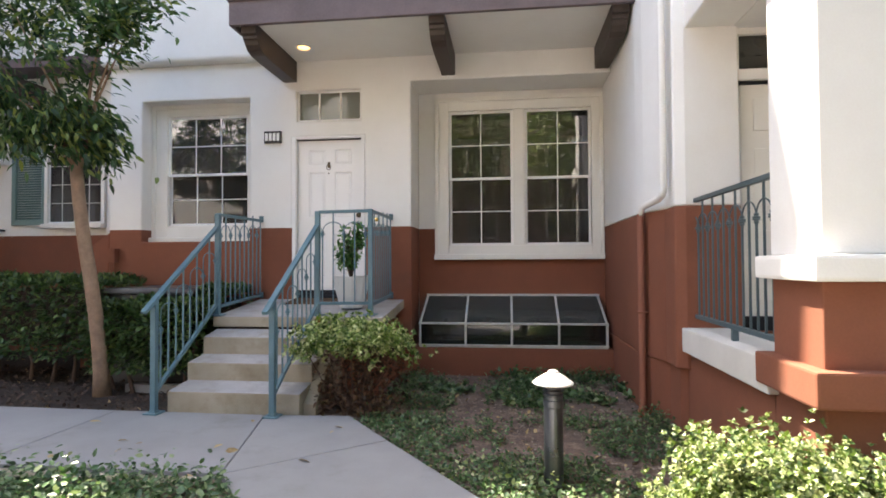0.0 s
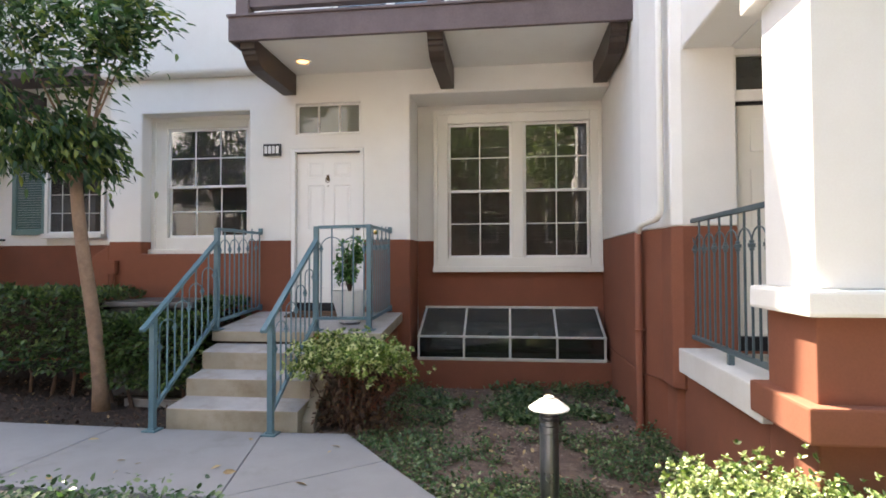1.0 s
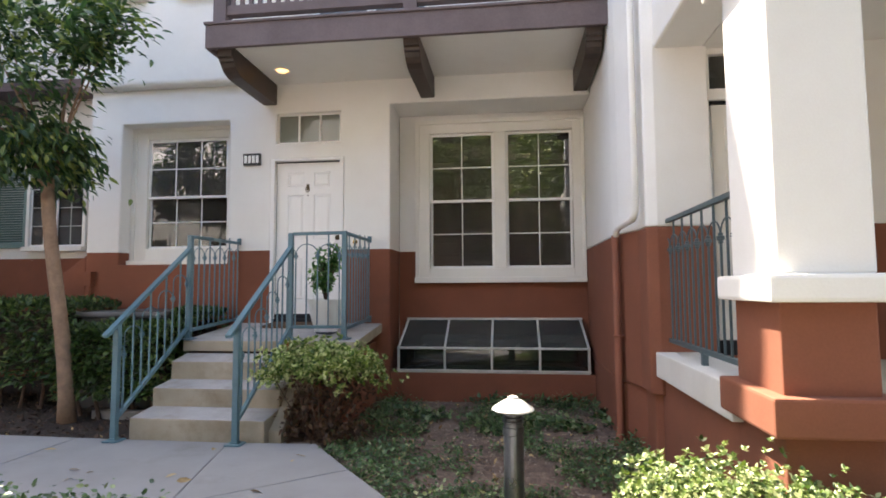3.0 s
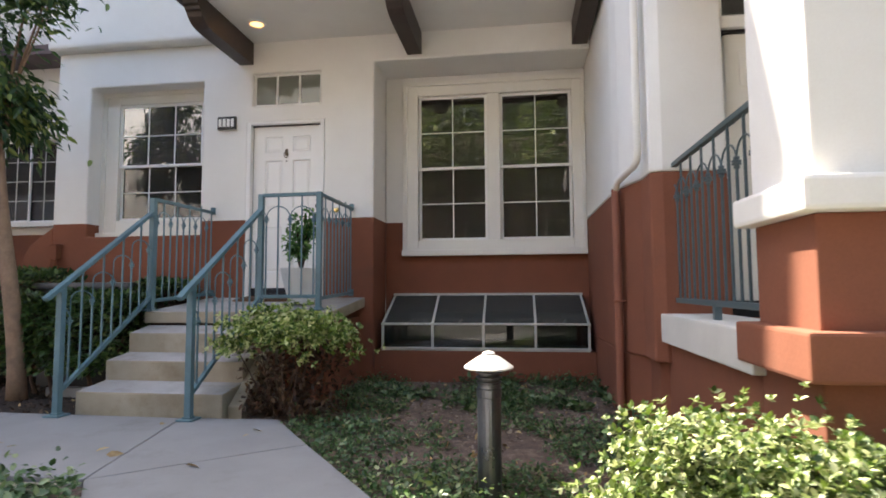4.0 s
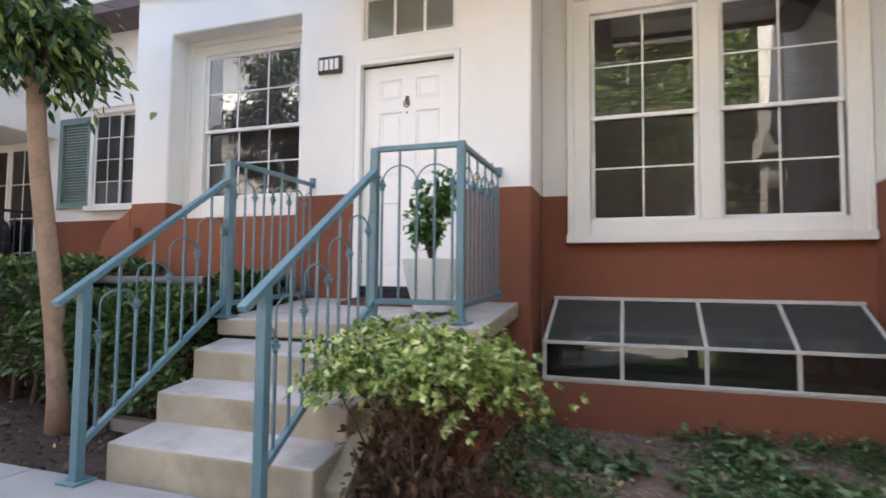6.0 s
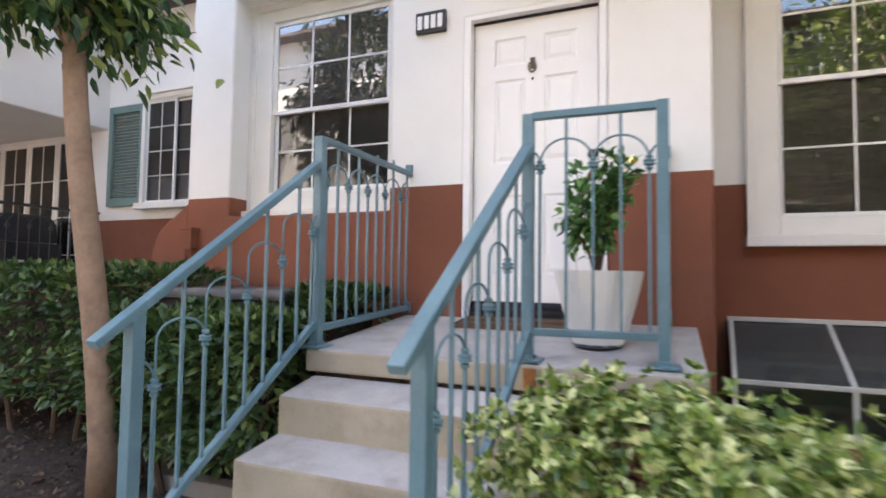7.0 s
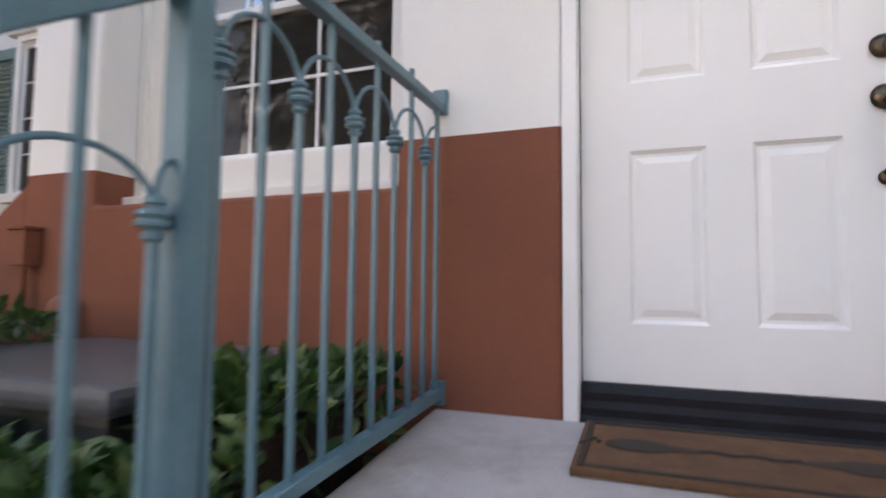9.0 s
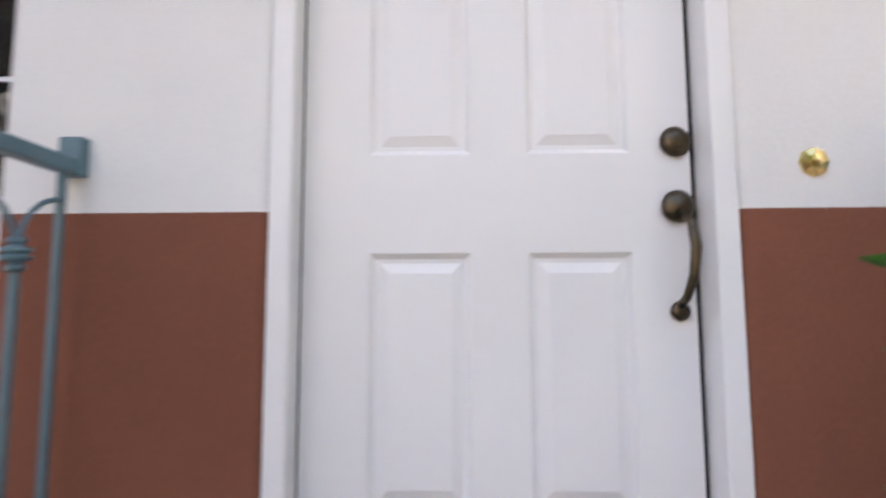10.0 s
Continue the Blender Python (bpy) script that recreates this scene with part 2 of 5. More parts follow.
M_IVY = leafy("ground_cover_leaf", (0.022, 0.056, 0.020), (0.074, 0.145, 0.047), (0.25, 0.30, 0.16), 0.4, 0.2)
M_POTLEAF = leafy("pot_plant_leaf", (0.024, 0.080, 0.022), (0.085, 0.21, 0.055), (0.19, 0.33, 0.11), 0.33, 0.3)
M_FARLEAF = leafy("far_tree_leaf", (0.016, 0.034, 0.010), (0.09, 0.13, 0.042), (0.32, 0.36, 0.16), 0.5, 0.30)
M_LAMP = bpy.data.materials.new("warm_lamp_glow")
M_LAMP.use_nodes = True
M_LAMP.node_tree.nodes["Principled BSDF"].inputs["Emission Color"].default_value = (1.0, 0.50, 0.16, 1)
M_LAMP.node_tree.nodes["Principled BSDF"].inputs["Emission Strength"].default_value = 0.85

# ---- builders ----


def mesh_ob(name, bm, material, smooth=False):
    me = bpy.data.meshes.new(name)
    bmesh.ops.recalc_face_normals(bm, faces=bm.faces[:])
    bm.to_mesh(me)
    bm.free()
    for m in (material if isinstance(material, (list, tuple)) else [material]):
        me.materials.append(m)
    if smooth:
        me.polygons.foreach_set("use_smooth", [True] * len(me.polygons))
    return new(name, me)


def part(name, bm, material, parent, label="", smooth=False, at=None, turn=0.0):
    """One mesh under a thing or a part. Its shape is in world metres unless at is given (its place in the parent)."""
    ob = mesh_ob(name, bm, material, smooth)
    ob.parent = parent
    if at is None:
        ob.matrix_basis = world_of(parent).inverted()
    else:
        ob.matrix_basis = pose(*at, 0, 0, turn)
    if label:
        tagged(ob, label)
    return ob


def world_of(ob):
    m = ob.matrix_basis.copy()
    while ob.parent:
        ob = ob.parent
        m = ob.matrix_basis @ m
    return m


def same(ob, parent, at, turn=0.0):
    """Another piece on the mesh of ob, at its own place in the parent."""
    o = new(ob.name.split(".")[0], ob.data)
    o.parent = parent
    o.matrix_basis = pose(*at, 0, 0, turn)
    return o


def thing(name, at, label, category, group="", kind=""):
    e = new(name)
    e.empty_display_size = 0.1
    e.matrix_basis = pose(*at)
    return tagged(e, label, category, group, kind)


def box(x0, x1, y0, y1, z0, z1, bevel=0.0, bm=None):
    b = bmesh.new()
    bmesh.ops.create_cube(b, size=1.0)
    for v in b.verts:
        v.co = Vector(((x0 + x1) / 2 + v.co.x * (x1 - x0), (y0 + y1) / 2 + v.co.y * (y1 - y0), (z0 + z1) / 2 + v.co.z * (z1 - z0)))
    if bevel:
        bmesh.ops.bevel(b, geom=b.edges[:], offset=bevel, segments=2, affect="EDGES", profile=0.6)
    return join(bm, b)


def join(bm, b):
    if bm is None:
        return b
    me = bpy.data.meshes.new("scratch")
    b.to_mesh(me)
    b.free()
    bm.from_mesh(me)
    bpy.data.meshes.remove(me)
    return bm


def prism(points, z0, z1, bevel=0.0, bm=None):
    """A plan outline raised from z0 to z1."""
    b = bmesh.new()
    lo = [b.verts.new((x, y, z0)) for x, y in points]
    hi = [b.verts.new((x, y, z1)) for x, y in points]
    b.faces.new(lo[::-1])
    b.faces.new(hi)
    for i in range(len(points)):
        j = (i + 1) % len(points)
        b.faces.new((lo[i], lo[j], hi[j], hi[i]))
    if bevel:
        bmesh.ops.bevel(b, geom=b.edges[:], offset=bevel, segments=2, affect="EDGES", profile=0.6)
    return join(bm, b)


def profile_x(points, x0, x1, bevel=0.0, bm=None):
    """An outline in y and z, drawn out along x."""
    b = prism([(y, z) for y, z in points], x0, x1, bevel)
    for v in b.verts:
        v.co = Vector((v.co.z, v.co.x, v.co.y))
    return join(bm, b)


def lathe(profile, sides=20, at=(0, 0, 0), bm=None):
    """A turned shape about z from (radius, height) pairs."""
    b = bmesh.new()
    rings = []
    for r, z in profile:
        rings.append([b.verts.new((at[0] + r * math.cos(2 * math.pi * k / sides), at[1] + r * math.sin(2 * math.pi * k / sides), at[2] + z)) for k in range(sides)])
    for a, c in zip(rings, rings[1:]):
        for k in range(sides):
            b.faces.new((a[k], a[(k + 1) % sides], c[(k + 1) % sides], c[k]))
    b.faces.new(rings[0][::-1])
    b.faces.new(rings[-1])
    return join(bm, b)


def tube(points, radii, sides=6, bm=None):
    """A round bar along points."""
    b = bmesh.new()
    pts = [Vector(p) for p in points]
    if not isinstance(radii, (list, tuple)):
        radii = [radii] * len(pts)
    rings, up = [], None
    for i, p in enumerate(pts):
        d = (pts[min(i + 1, len(pts) - 1)] - pts[max(i - 1, 0)]).normalized()
        if up is None:
            up = d.orthogonal().normalized()
        up = (up - d * up.dot(d)).normalized()
        side = d.cross(up)
        rings.append([b.verts.new(p + radii[i] * (math.cos(2 * math.pi * k / sides) * up + math.sin(2 * math.pi * k / sides) * side)) for k in range(sides)])
    for a, c in zip(rings, rings[1:]):
        for k in range(sides):
            b.faces.new((a[k], a[(k + 1) % sides], c[(k + 1) % sides], c[k]))
    b.faces.new(rings[0][::-1])
    b.faces.new(rings[-1])
    return join(bm, b)


def bar(p, q, w, h, bm=None, bevel=0.003):
    """A square bar from p to q, w wide and h high, its sides upright."""
    p, q = Vector(p), Vector(q)
    d = (q - p).normalized()
    side = Vector((-d.y, d.x, 0)).normalized()
    up = side.cross(d) * -1 if side.cross(d).z < 0 else side.cross(d)
    b = bmesh.new()
    rings = [[b.verts.new(e + side * sx * w / 2 + up * sz * h / 2) for sx, sz in ((-1, -1), (1, -1), (1, 1), (-1, 1))] for e in (p, q)]
    for k in range(4):
        b.faces.new((rings[0][k], rings[0][(k + 1) % 4], rings[1][(k + 1) % 4], rings[1][k]))
    b.faces.new(rings[0][::-1])
    b.faces.new(rings[1])
    if bevel:
        bmesh.ops.bevel(b, geom=b.edges[:], offset=bevel, segments=1, affect="EDGES")
    return join(bm, b)


def wall_y(name, x0, x1, z0, z1, y0, y1, holes, materials, tone, cuts=(), soft=0.012):
    """A wall across y with openings right through it (x0, x1, z0, z1); tone(x, z) gives each field's paint."""
    xs = sorted({x0, x1, *(c for h in holes for c in h[:2])})
    zs = sorted({z0, z1, *cuts, *(c for h in holes for c in h[2:])})
    xs, zs = [x for x in xs if x0 <= x <= x1], [z for z in zs if z0 <= z <= z1]
    solid = {}
    for i in range(len(xs) - 1):
        for k in range(len(zs) - 1):
            cx, cz = (xs[i] + xs[i + 1]) / 2, (zs[k] + zs[k + 1]) / 2
            solid[i, k] = None if any(h[0] < cx < h[1] and h[2] < cz < h[3] for h in holes) else tone(cx, cz)
    b = bmesh.new()
    grid = {}

    def vert(i, k, s):
        if (i, k, s) not in grid:
            grid[i, k, s] = b.verts.new((xs[i], (y0, y1)[s], zs[k]))
        return grid[i, k, s]

    def face(vs, m):
        b.faces.new(vs).material_index = m

    for (i, k), m in solid.items():
        if m is None:
            continue
        face([vert(i, k, 0), vert(i + 1, k, 0), vert(i + 1, k + 1, 0), vert(i, k + 1, 0)], m)
        face([vert(i, k, 1), vert(i, k + 1, 1), vert(i + 1, k + 1, 1), vert(i + 1, k, 1)], m)
        if solid.get((i - 1, k)) is None:
            face([vert(i, k, 0), vert(i, k + 1, 0), vert(i, k + 1, 1), vert(i, k, 1)], m)
        if solid.get((i + 1, k)) is None:
            face([vert(i + 1, k, 0), vert(i + 1, k, 1), vert(i + 1, k + 1, 1), vert(i + 1, k + 1, 0)], m)
        if solid.get((i, k - 1)) is None:
            face([vert(i, k, 0), vert(i, k, 1), vert(i + 1, k, 1), vert(i + 1, k, 0)], m)
        if solid.get((i, k + 1)) is None:
            face([vert(i, k + 1, 0), vert(i + 1, k + 1, 0), vert(i + 1, k + 1, 1), vert(i, k + 1, 1)], m)
    ob = mesh_ob(name, b, materials)
    if soft:
        mod = ob.modifiers.new("soft_edges", "BEVEL")
        mod.width, mod.segments, mod.limit_method = soft, 3, "ANGLE"
    return tagged(ob, kind="structure")


def built(name, bm, material, label="", category="", soft=0.0):
    """A piece of the setting."""
    ob = mesh_ob(name, bm, material)
    if soft:
        mod = ob.modifiers.new("soft_edges", "BEVEL")
        mod.width, mod.segments, mod.limit_method = soft, 3, "ANGLE"
    return tagged(ob, label, category, kind="structure")


# leaf outline: along, across, lift
LEAF = np.array([(0, 0, 0), (0.28, 0.20, 0.05), (0.28, -0.20, 0.05), (0.65, 0.17, 0.03), (0.65, -0.17, 0.03), (1.0, 0, -0.08), (0.3, 0, 0), (0.66, 0, -0.02)])


def leaves(name, places, facing, size, material, rng, spread=0.6, droop=0.2, wide=1.0):
    """Many small leaves as one mesh: places (n, 3), facing (n, 3) the way they grow."""
    n = len(places)
    along = facing + rng.normal(0, spread, (n, 3))
    along[:, 2] -= droop
    along /= np.linalg.norm(along, axis=1)[:, None] + 1e-9
    up = np.tile([0.0, 0.0, 1.0], (n, 1)) + rng.normal(0, 0.45, (n, 3))
    across = np.cross(up, along)
    across /= np.linalg.norm(across, axis=1)[:, None] + 1e-9
    up = np.cross(along, across)
    s = size * rng.uniform(0.6, 1.25, n)
    co = places[:, None, :] + s[:, None, None] * (LEAF[None, :, 0:1] * along[:, None, :] + wide * LEAF[None, :, 1:2] * across[:, None, :] + LEAF[None, :, 2:3] * up[:, None, :])
    faces = []
    for i in range(n):
        o = 8 * i
        faces += [(o, o + 6, o + 1), (o, o + 2, o + 6), (o + 6, o + 7, o + 3, o + 1), (o + 6, o + 2, o + 4, o + 7), (o + 7, o + 5, o + 3), (o + 7, o + 4, o + 5)]
    me = bpy.data.meshes.new(name)
    me.from_pydata(co.reshape(-1, 3).tolist(), [], faces)
    me.materials.append(material)
    return new(name, me)


def under(ob, parent, label=""):
    ob.parent = parent
    ob.matrix_basis = world_of(parent).inverted()
    if label:
        tagged(ob, label)
    return ob

# ---- the place: levels and lines ----
FACE, BAY, SIDE = 7.09, 7.70, 1.40     # front wall, recessed bay wall, side wall of the bay
BAND, LAND, LOW = 1.859, 0.85, -0.12   # top of the terracotta band, landing, bottom of walls


def fall(y):
    """Height of the landing, which falls away from the door."""
    return LAND - 0.05 + 0.098 * (y - 5.9)


def laid(bm, z=0.0):
    """A flat shape laid on the falling landing."""
    for v in bm.verts:
        v.co.z += fall(v.co.y) - LAND + z
    return bm


def banded(x, z):
    return 1 if z < BAND else 0


WR = [M_WHITE, M_RED]
wall_y("wall_front", -5.37, SIDE, LOW, 4.10, FACE, BAY, [(-1.13, SIDE + 0.01, LOW - 0.01, 3.75), (-4.89, -3.33, 1.69, 3.62), (-2.735, -1.748, LAND, 3.07), (-2.67, -1.80, 3.27, 3.68)], WR, banded, (BAND,), 0.02)
wall_y("wall_bay", -1.13, SIDE, LOW, 4.10, BAY, BAY + 0.25, [(-0.80, 1.32, 1.52, 3.58), (-0.98, 1.27, 0.36, 0.90)], WR, banded, (BAND,), 0.0)
wall_y("wall_upper", -5.45, -2.94, 4.10, 10.0, 6.95, BAY, [(-5.25, -4.62, 5.46, 6.9), (-3.86, -3.2, 5.46, 6.9)], WR, lambda x, z: 0, (), 0.06)
wall_y("wall_upper_balcony", -2.94, 1.62, 4.32, 10.0, FACE, BAY, [(-2.2, -0.6, 4.34, 6.4), (0.0, 1.2, 5.2, 6.4)], WR, lambda x, z: 0, (), 0.0)
# wing of the main block towards the left neighbour: return wall and low sloping buttress
built("wall_return_white", box(-5.37, -5.05, BAY, 8.25, BAND, 4.14), M_WHITE)
built("wall_return_red", box(-5.37, -5.05, BAY, 8.25, LOW, BAND), M_RED)
b = prism([(-5.37, LOW), (-5.37, BAND - 0.03), (-5.72, 1.58), (-5.80, 1.40), (-5.80, LOW)], 0, 1)
for v in b.verts:
    v.co = Vector((v.co.x, FACE + 0.006 + 0.9 * v.co.z, v.co.y))
built("buttress", b, M_RED, soft=0.02)
wall_y("wall_north_left", -8.30, -5.05, LOW, 4.6, 8.25, 8.6, [(-7.38, -6.38, 2.04, 3.34)], WR, banded, (BAND,), 0.0)
built("wall_upper_left", box(-8.3, -5.37, 8.25, 8.6, 4.6, 10.0), M_WHITE)
built("soffit_left", box(-8.07, -5.37, 7.75, 8.25, 4.46, 4.60), M_BEAM)
# left neighbour: porch opening in the wall that faces the court
built("left_unit_upper_wall", box(-12, -8.07, 5.4, 8.6, 3.03, 9.6), M_WHITE, soft=0.02)
built("left_unit_low_wall", box(-8.42, -8.07, 5.4, 8.25, LOW, 0.86), M_RED)
built("left_unit_pier", box(-8.5, -8.07, 5.4, 5.9, 0.86, 3.03), M_WHITE, soft=0.02)
built("left_unit_floor", box(-12, -8.42, 5.4, 8.6, 0.6, 0.86), M_STEP)
built("left_unit_end_wall", box(-10.8, -8.30, 8.25, 8.6, LOW, 3.03), M_WHITE)
built("left_unit_back_wall", box(-11.0, -10.8, 5.4, 8.6, LOW, 3.03), M_WHITE)
# right neighbour: side wall, stepped corner, porch
foot = [(SIDE, BAY + 0.25), (SIDE, 5.85), (1.42, 5.62), (1.515, 5.25), (1.515, 4.97), (1.60, 4.93), (2.05, 4.95), (2.05, 5.3), (2.3, 5.3), (2.3, BAY + 0.25)]
built("right_side_wall_red", prism(foot, 0.48, BAND, 0.0), M_RED, soft=0.018)
built("right_side_wall_white", prism(foot, BAND, 10.0, 0.0), M_WHITE, soft=0.018)
low = [(SIDE, BAY + 0.25), (SIDE, 5.6), (1.45, 5.55), (1.56, 5.30), (1.57, 5.05), (1.64, 5.0), (2.3, 5.0), (2.3, BAY + 0.25)]
built("right_side_wall_foot", prism(low, LOW, 0.48), M_RED, soft=0.018)
built("porch_low_wall", box(1.622, 1.95, 3.47, 5.0, LOW, 0.64), M_RED)
built("porch_front_low_wall", box(2.04, 6.0, 2.97, 3.4, LOW, 0.64), M_RED)
built("porch_floor", box(1.985, 6.0, 3.4, 5.0, 0.45, 0.78), M_STEP)
tagged(mesh_ob("porch_sill", box(1.56, 1.98, 3.42, 4.99, 0.63, 0.83, 0.012), M_SILL), kind="structure")
built("porch_lintel_side", box(1.61, 2.02, 3.40, 4.95, 3.37, 10.0), M_WHITE, soft=0.02)
built("porch_lintel_front", box(1.61, 6.0, 2.965, 3.40, 3.37, 10.0), M_WHITE, soft=0.02)
built("porch_ceiling", box(2.02, 6.0, 3.4, 5.0, 3.37, 3.5), M_WHITE)
wall_y("porch_back_wall", 2.05, 6.0, 0.6, 3.37, 5.0, 5.3, [(2.06, 2.98, 0.80, 2.93), (2.06, 2.98, 3.02, 3.32)], WR, banded, (BAND,), 0.0)
built("porch_end_wall", box(4.4, 4.6, 3.4, 5.0, 0.78, 3.37), M_WHITE)
# square pier with base, ledge, cap and capital
pier = thing("porch_pier", (1.83, 3.215, 0), "square stucco porch pier, white above a terracotta base", "pier", kind="structure")
part("base", box(1.62, 2.04, 2.96, 3.47, LOW, 1.288, 0.012), M_RED, pier)
part("ledge", box(1.545, 2.115, 2.885, 3.545, 0.682, 0.862, 0.015), M_RED, pier)
part("cap", box(1.55, 2.11, 2.885, 3.54, 1.288, 1.418, 0.02), M_WHITE, pier, "white moulded stucco cap")
part("shaft", box(1.615, 2.045, 2.955, 3.475, 1.418, 3.03, 0.012), M_WHITE, pier)
part("capital", box(1.53, 2.13, 2.87, 3.56, 3.03, 3.37, 0.02), M_WHITE, pier)

# unseen roofs added to shade the court; the notched edge places the sun patches
built("roof_main", prism([(-12.5, 5.6), (-7.4, 5.6), (-7.4, 6.55), (-6.95, 6.55), (-6.95, 5.6), (-5.4, 5.9), (-4.9, 6.18), (-4.9, 6.95), (-4.5, 6.95), (-4.5, 6.18), (-4.44, 6.18), (-4.44, 7.3), (-3.95, 7.3), (-3.95, 6.18), (-3.25, 6.18), (-3.0, 6.42), (-2.5, 6.0), (-1.4, 6.0), (-1.4, 5.72), (2.3, 5.72), (2.3, 13.0), (-12.5, 13.0)], 10.0, 10.25), M_BEAM)
# unseen wall added to block sky light from the west
built("wall_west", box(-16.0, -13.5, -3.0, 5.2, LOW, 10.5), M_WHITE)
built("roof_right", box(1.3, 9.0, 2.7, 13.0, 10.25, 10.5), M_BEAM)
built("roof_left", box(-14, -7.8, 5.2, 13.0, 9.6, 9.85), M_BEAM)
built("wall_house_back", box(-12.5, 6.0, 12.6, 12.9, LOW, 10.0), M_WHITE)

# ---- dim rooms behind the panes ----


def room(name, x0, x1, y0, y1, z0, z1):
    """A room with no lamp lit, open towards its window."""
    b = bmesh.new()
    t = 0.05
    for c in ((x0 - t, x0, y0, y1, z0, z1), (x1, x1 + t, y0, y1, z0, z1), (x0 - t, x1 + t, y1, y1 + t, z0, z1), (x0 - t, x1 + t, y0, y1, z0 - t, z0), (x0 - t, x1 + t, y0, y1, z1, z1 + t)):
        box(*c, bm=b)
    return built(name, b, M_ROOM)


room("room_hall_wall", -5.0, -1.7, BAY + 0.02, 10.5, 0.9, 3.95)
room("room_living_wall", -1.3, SIDE + 0.5, BAY + 0.27, 10.5, 1.0, 3.74)
room("room_cellar_wall", -1.1, 1.38, BAY + 0.27, 8.9, 0.0, 0.93)
room("room_left_wall", -7.6, -5.6, 8.62, 10.6, 0.9, 3.9)
room("room_upper_wall", -5.8, -3.0, BAY + 0.02, 9.5, 4.2, 7.2)
room("room_balcony_wall", -2.6, 1.4, BAY + 0.02, 9.5, 4.33, 7.2)

# ---- windows ----


def sash(win, x0, x1, y, z0, z1, cols, rows, w=0.035, glass=None, bars=None):
    """One glazed sash with its thin bars inside the glass."""
    b = box(x0, x0 + w, y, y + 0.035, z0, z1, 0.004)
    box(x1 - w, x1, y, y + 0.035, z0, z1, 0.004, b)
    box(x0 + w, x1 - w, y, y + 0.034, z0, z0 + w, 0.004, b)
    box(x0 + w, x1 - w, y, y + 0.034, z1 - w, z1, 0.004, b)
    s = part("sash", b, M_VINYL, win)
    pane = part("pane", box(x0 + w, x1 - w, y + 0.012, y + 0.016, z0 + w, z1 - w), glass or M_GLASS, s)
    pane.visible_shadow = False
    m = 0.0065
    for c in range(1, cols):
        x = x0 + w + (x1 - x0 - 2 * w) * c / cols
        part("glazing_bar", box(x - m, x + m, y + 0.004, y + 0.0115, z0 + w, z1 - w), bars or M_VINYL, s)
    for r in range(1, rows):
        z = z0 + w + (z1 - z0 - 2 * w) * r / rows
        part("glazing_bar", box(x0 + w, x1 - w, y + 0.0035, y + 0.011, z - m, z + m), bars or M_VINYL, s)
    return s


def casing(win, x0, x1, y, z0, z1, hole, depth=0.06, sill=0.0):
    """Stepped trim round an opening, in four lengths."""
    hx0, hx1, hz0, hz1 = hole
    for c in ((x0, hx0, z0, z1), (hx1, x1, z0, z1), (hx0, hx1, hz1, z1), (hx0, hx1, z0, hz0)):
        part("trim_board", box(c[0], c[1], y, y + depth, c[2], c[3], 0.008), M_TRIM, win)
    e = 0.045
    b = box(x0 - 0.012, x0 + e, y - 0.022, y + 0.02, z0, z1, 0.006)
    box(x1 - e, x1 + 0.0, y - 0.022, y + 0.02, z0, z1, 0.006, b)
    box(x0 - 0.012, x1, y - 0.024, y + 0.02, z1 - e, z1 + 0.012, 0.006, b)
    part("trim_edge", b, M_TRIM, win)
    part("sill", box(x0 - 0.02, x1 + 0.0, y - 0.05 - sill, y + 0.02, z0 - 0.02, z0 + 0.055, 0.008), M_TRIM, win)


w1 = thing("window_1", (0.26, BAY, 1.43), "wide white double-hung twin window with cream stucco trim", "window", kind="structure")
casing(w1, -0.885, 1.392, BAY - 0.045, 1.445, 3.66, (-0.70, 1.235, 1.62, 3.49), 0.05)
part("mullion", box(0.185, 0.345, BAY - 0.035, BAY + 0.05, 1.62, 3.49, 0.006), M_TRIM, w1)
for xa, xb in ((-0.70, 0.185), (0.345, 1.235)):
    sash(w1, xa, xb, BAY + 0.005, 2.53, 3.49, 2, 2)
    sash(w1, xa, xb, BAY + 0.042, 1.62, 2.57, 2, 2, glass=M_SCREENED)
for n_, (xa, xb) in enumerate(((-0.68, 0.17), (0.36, 1.22))):
    bl = thing("window_blind", ((xa + xb) / 2, BAY + 0.2, 3.5), "half-open dark venetian blind behind the window glass", "blind", "window blinds")
    part("head_rail", box(xa, xb, BAY + 0.17, BAY + 0.22, 3.46, 3.51, 0.004), M_BLIND, bl)
    for k in range(36):
        at = (0, 0, -0.07 - 0.05 * k)
        if k == 0 and n_ == 0:
            slat0 = part("slat", profile_x([(-0.022, -0.004), (-0.020, -0.007), (0.022, 0.004), (0.020, 0.007)], -0.42, 0.42), M_BLIND, bl, at=at)
        else:
            same(slat0, bl, at)
w2 = thing("window_2", (-4.1, 7.32, 1.69), "white double-hung window set in a deep stucco recess", "window", kind="structure")
casing(w2, -4.875, -3.335, 7.32, 1.70, 3.61, (-4.66, -3.47, 1.92, 3.46), 0.06, 0.03)
sash(w2, -4.66, -3.47, 7.345, 2.62, 3.46, 3, 2, glass=M_HAZY)
sash(w2, -4.66, -3.47, 7.382, 1.92, 2.66, 3, 2, glass=M_SCREENED)
w3 = thing("window_3", (-2.23, FACE + 0.05, 3.27), "fixed three-pane transom window above the front door", "window", kind="structure")
b = box(-2.67, -1.80, FACE + 0.045, FACE + 0.09, 3.27, 3.30, 0.004)
box(-2.67, -1.80, FACE + 0.045, FACE + 0.09, 3.655, 3.68, 0.004, b)
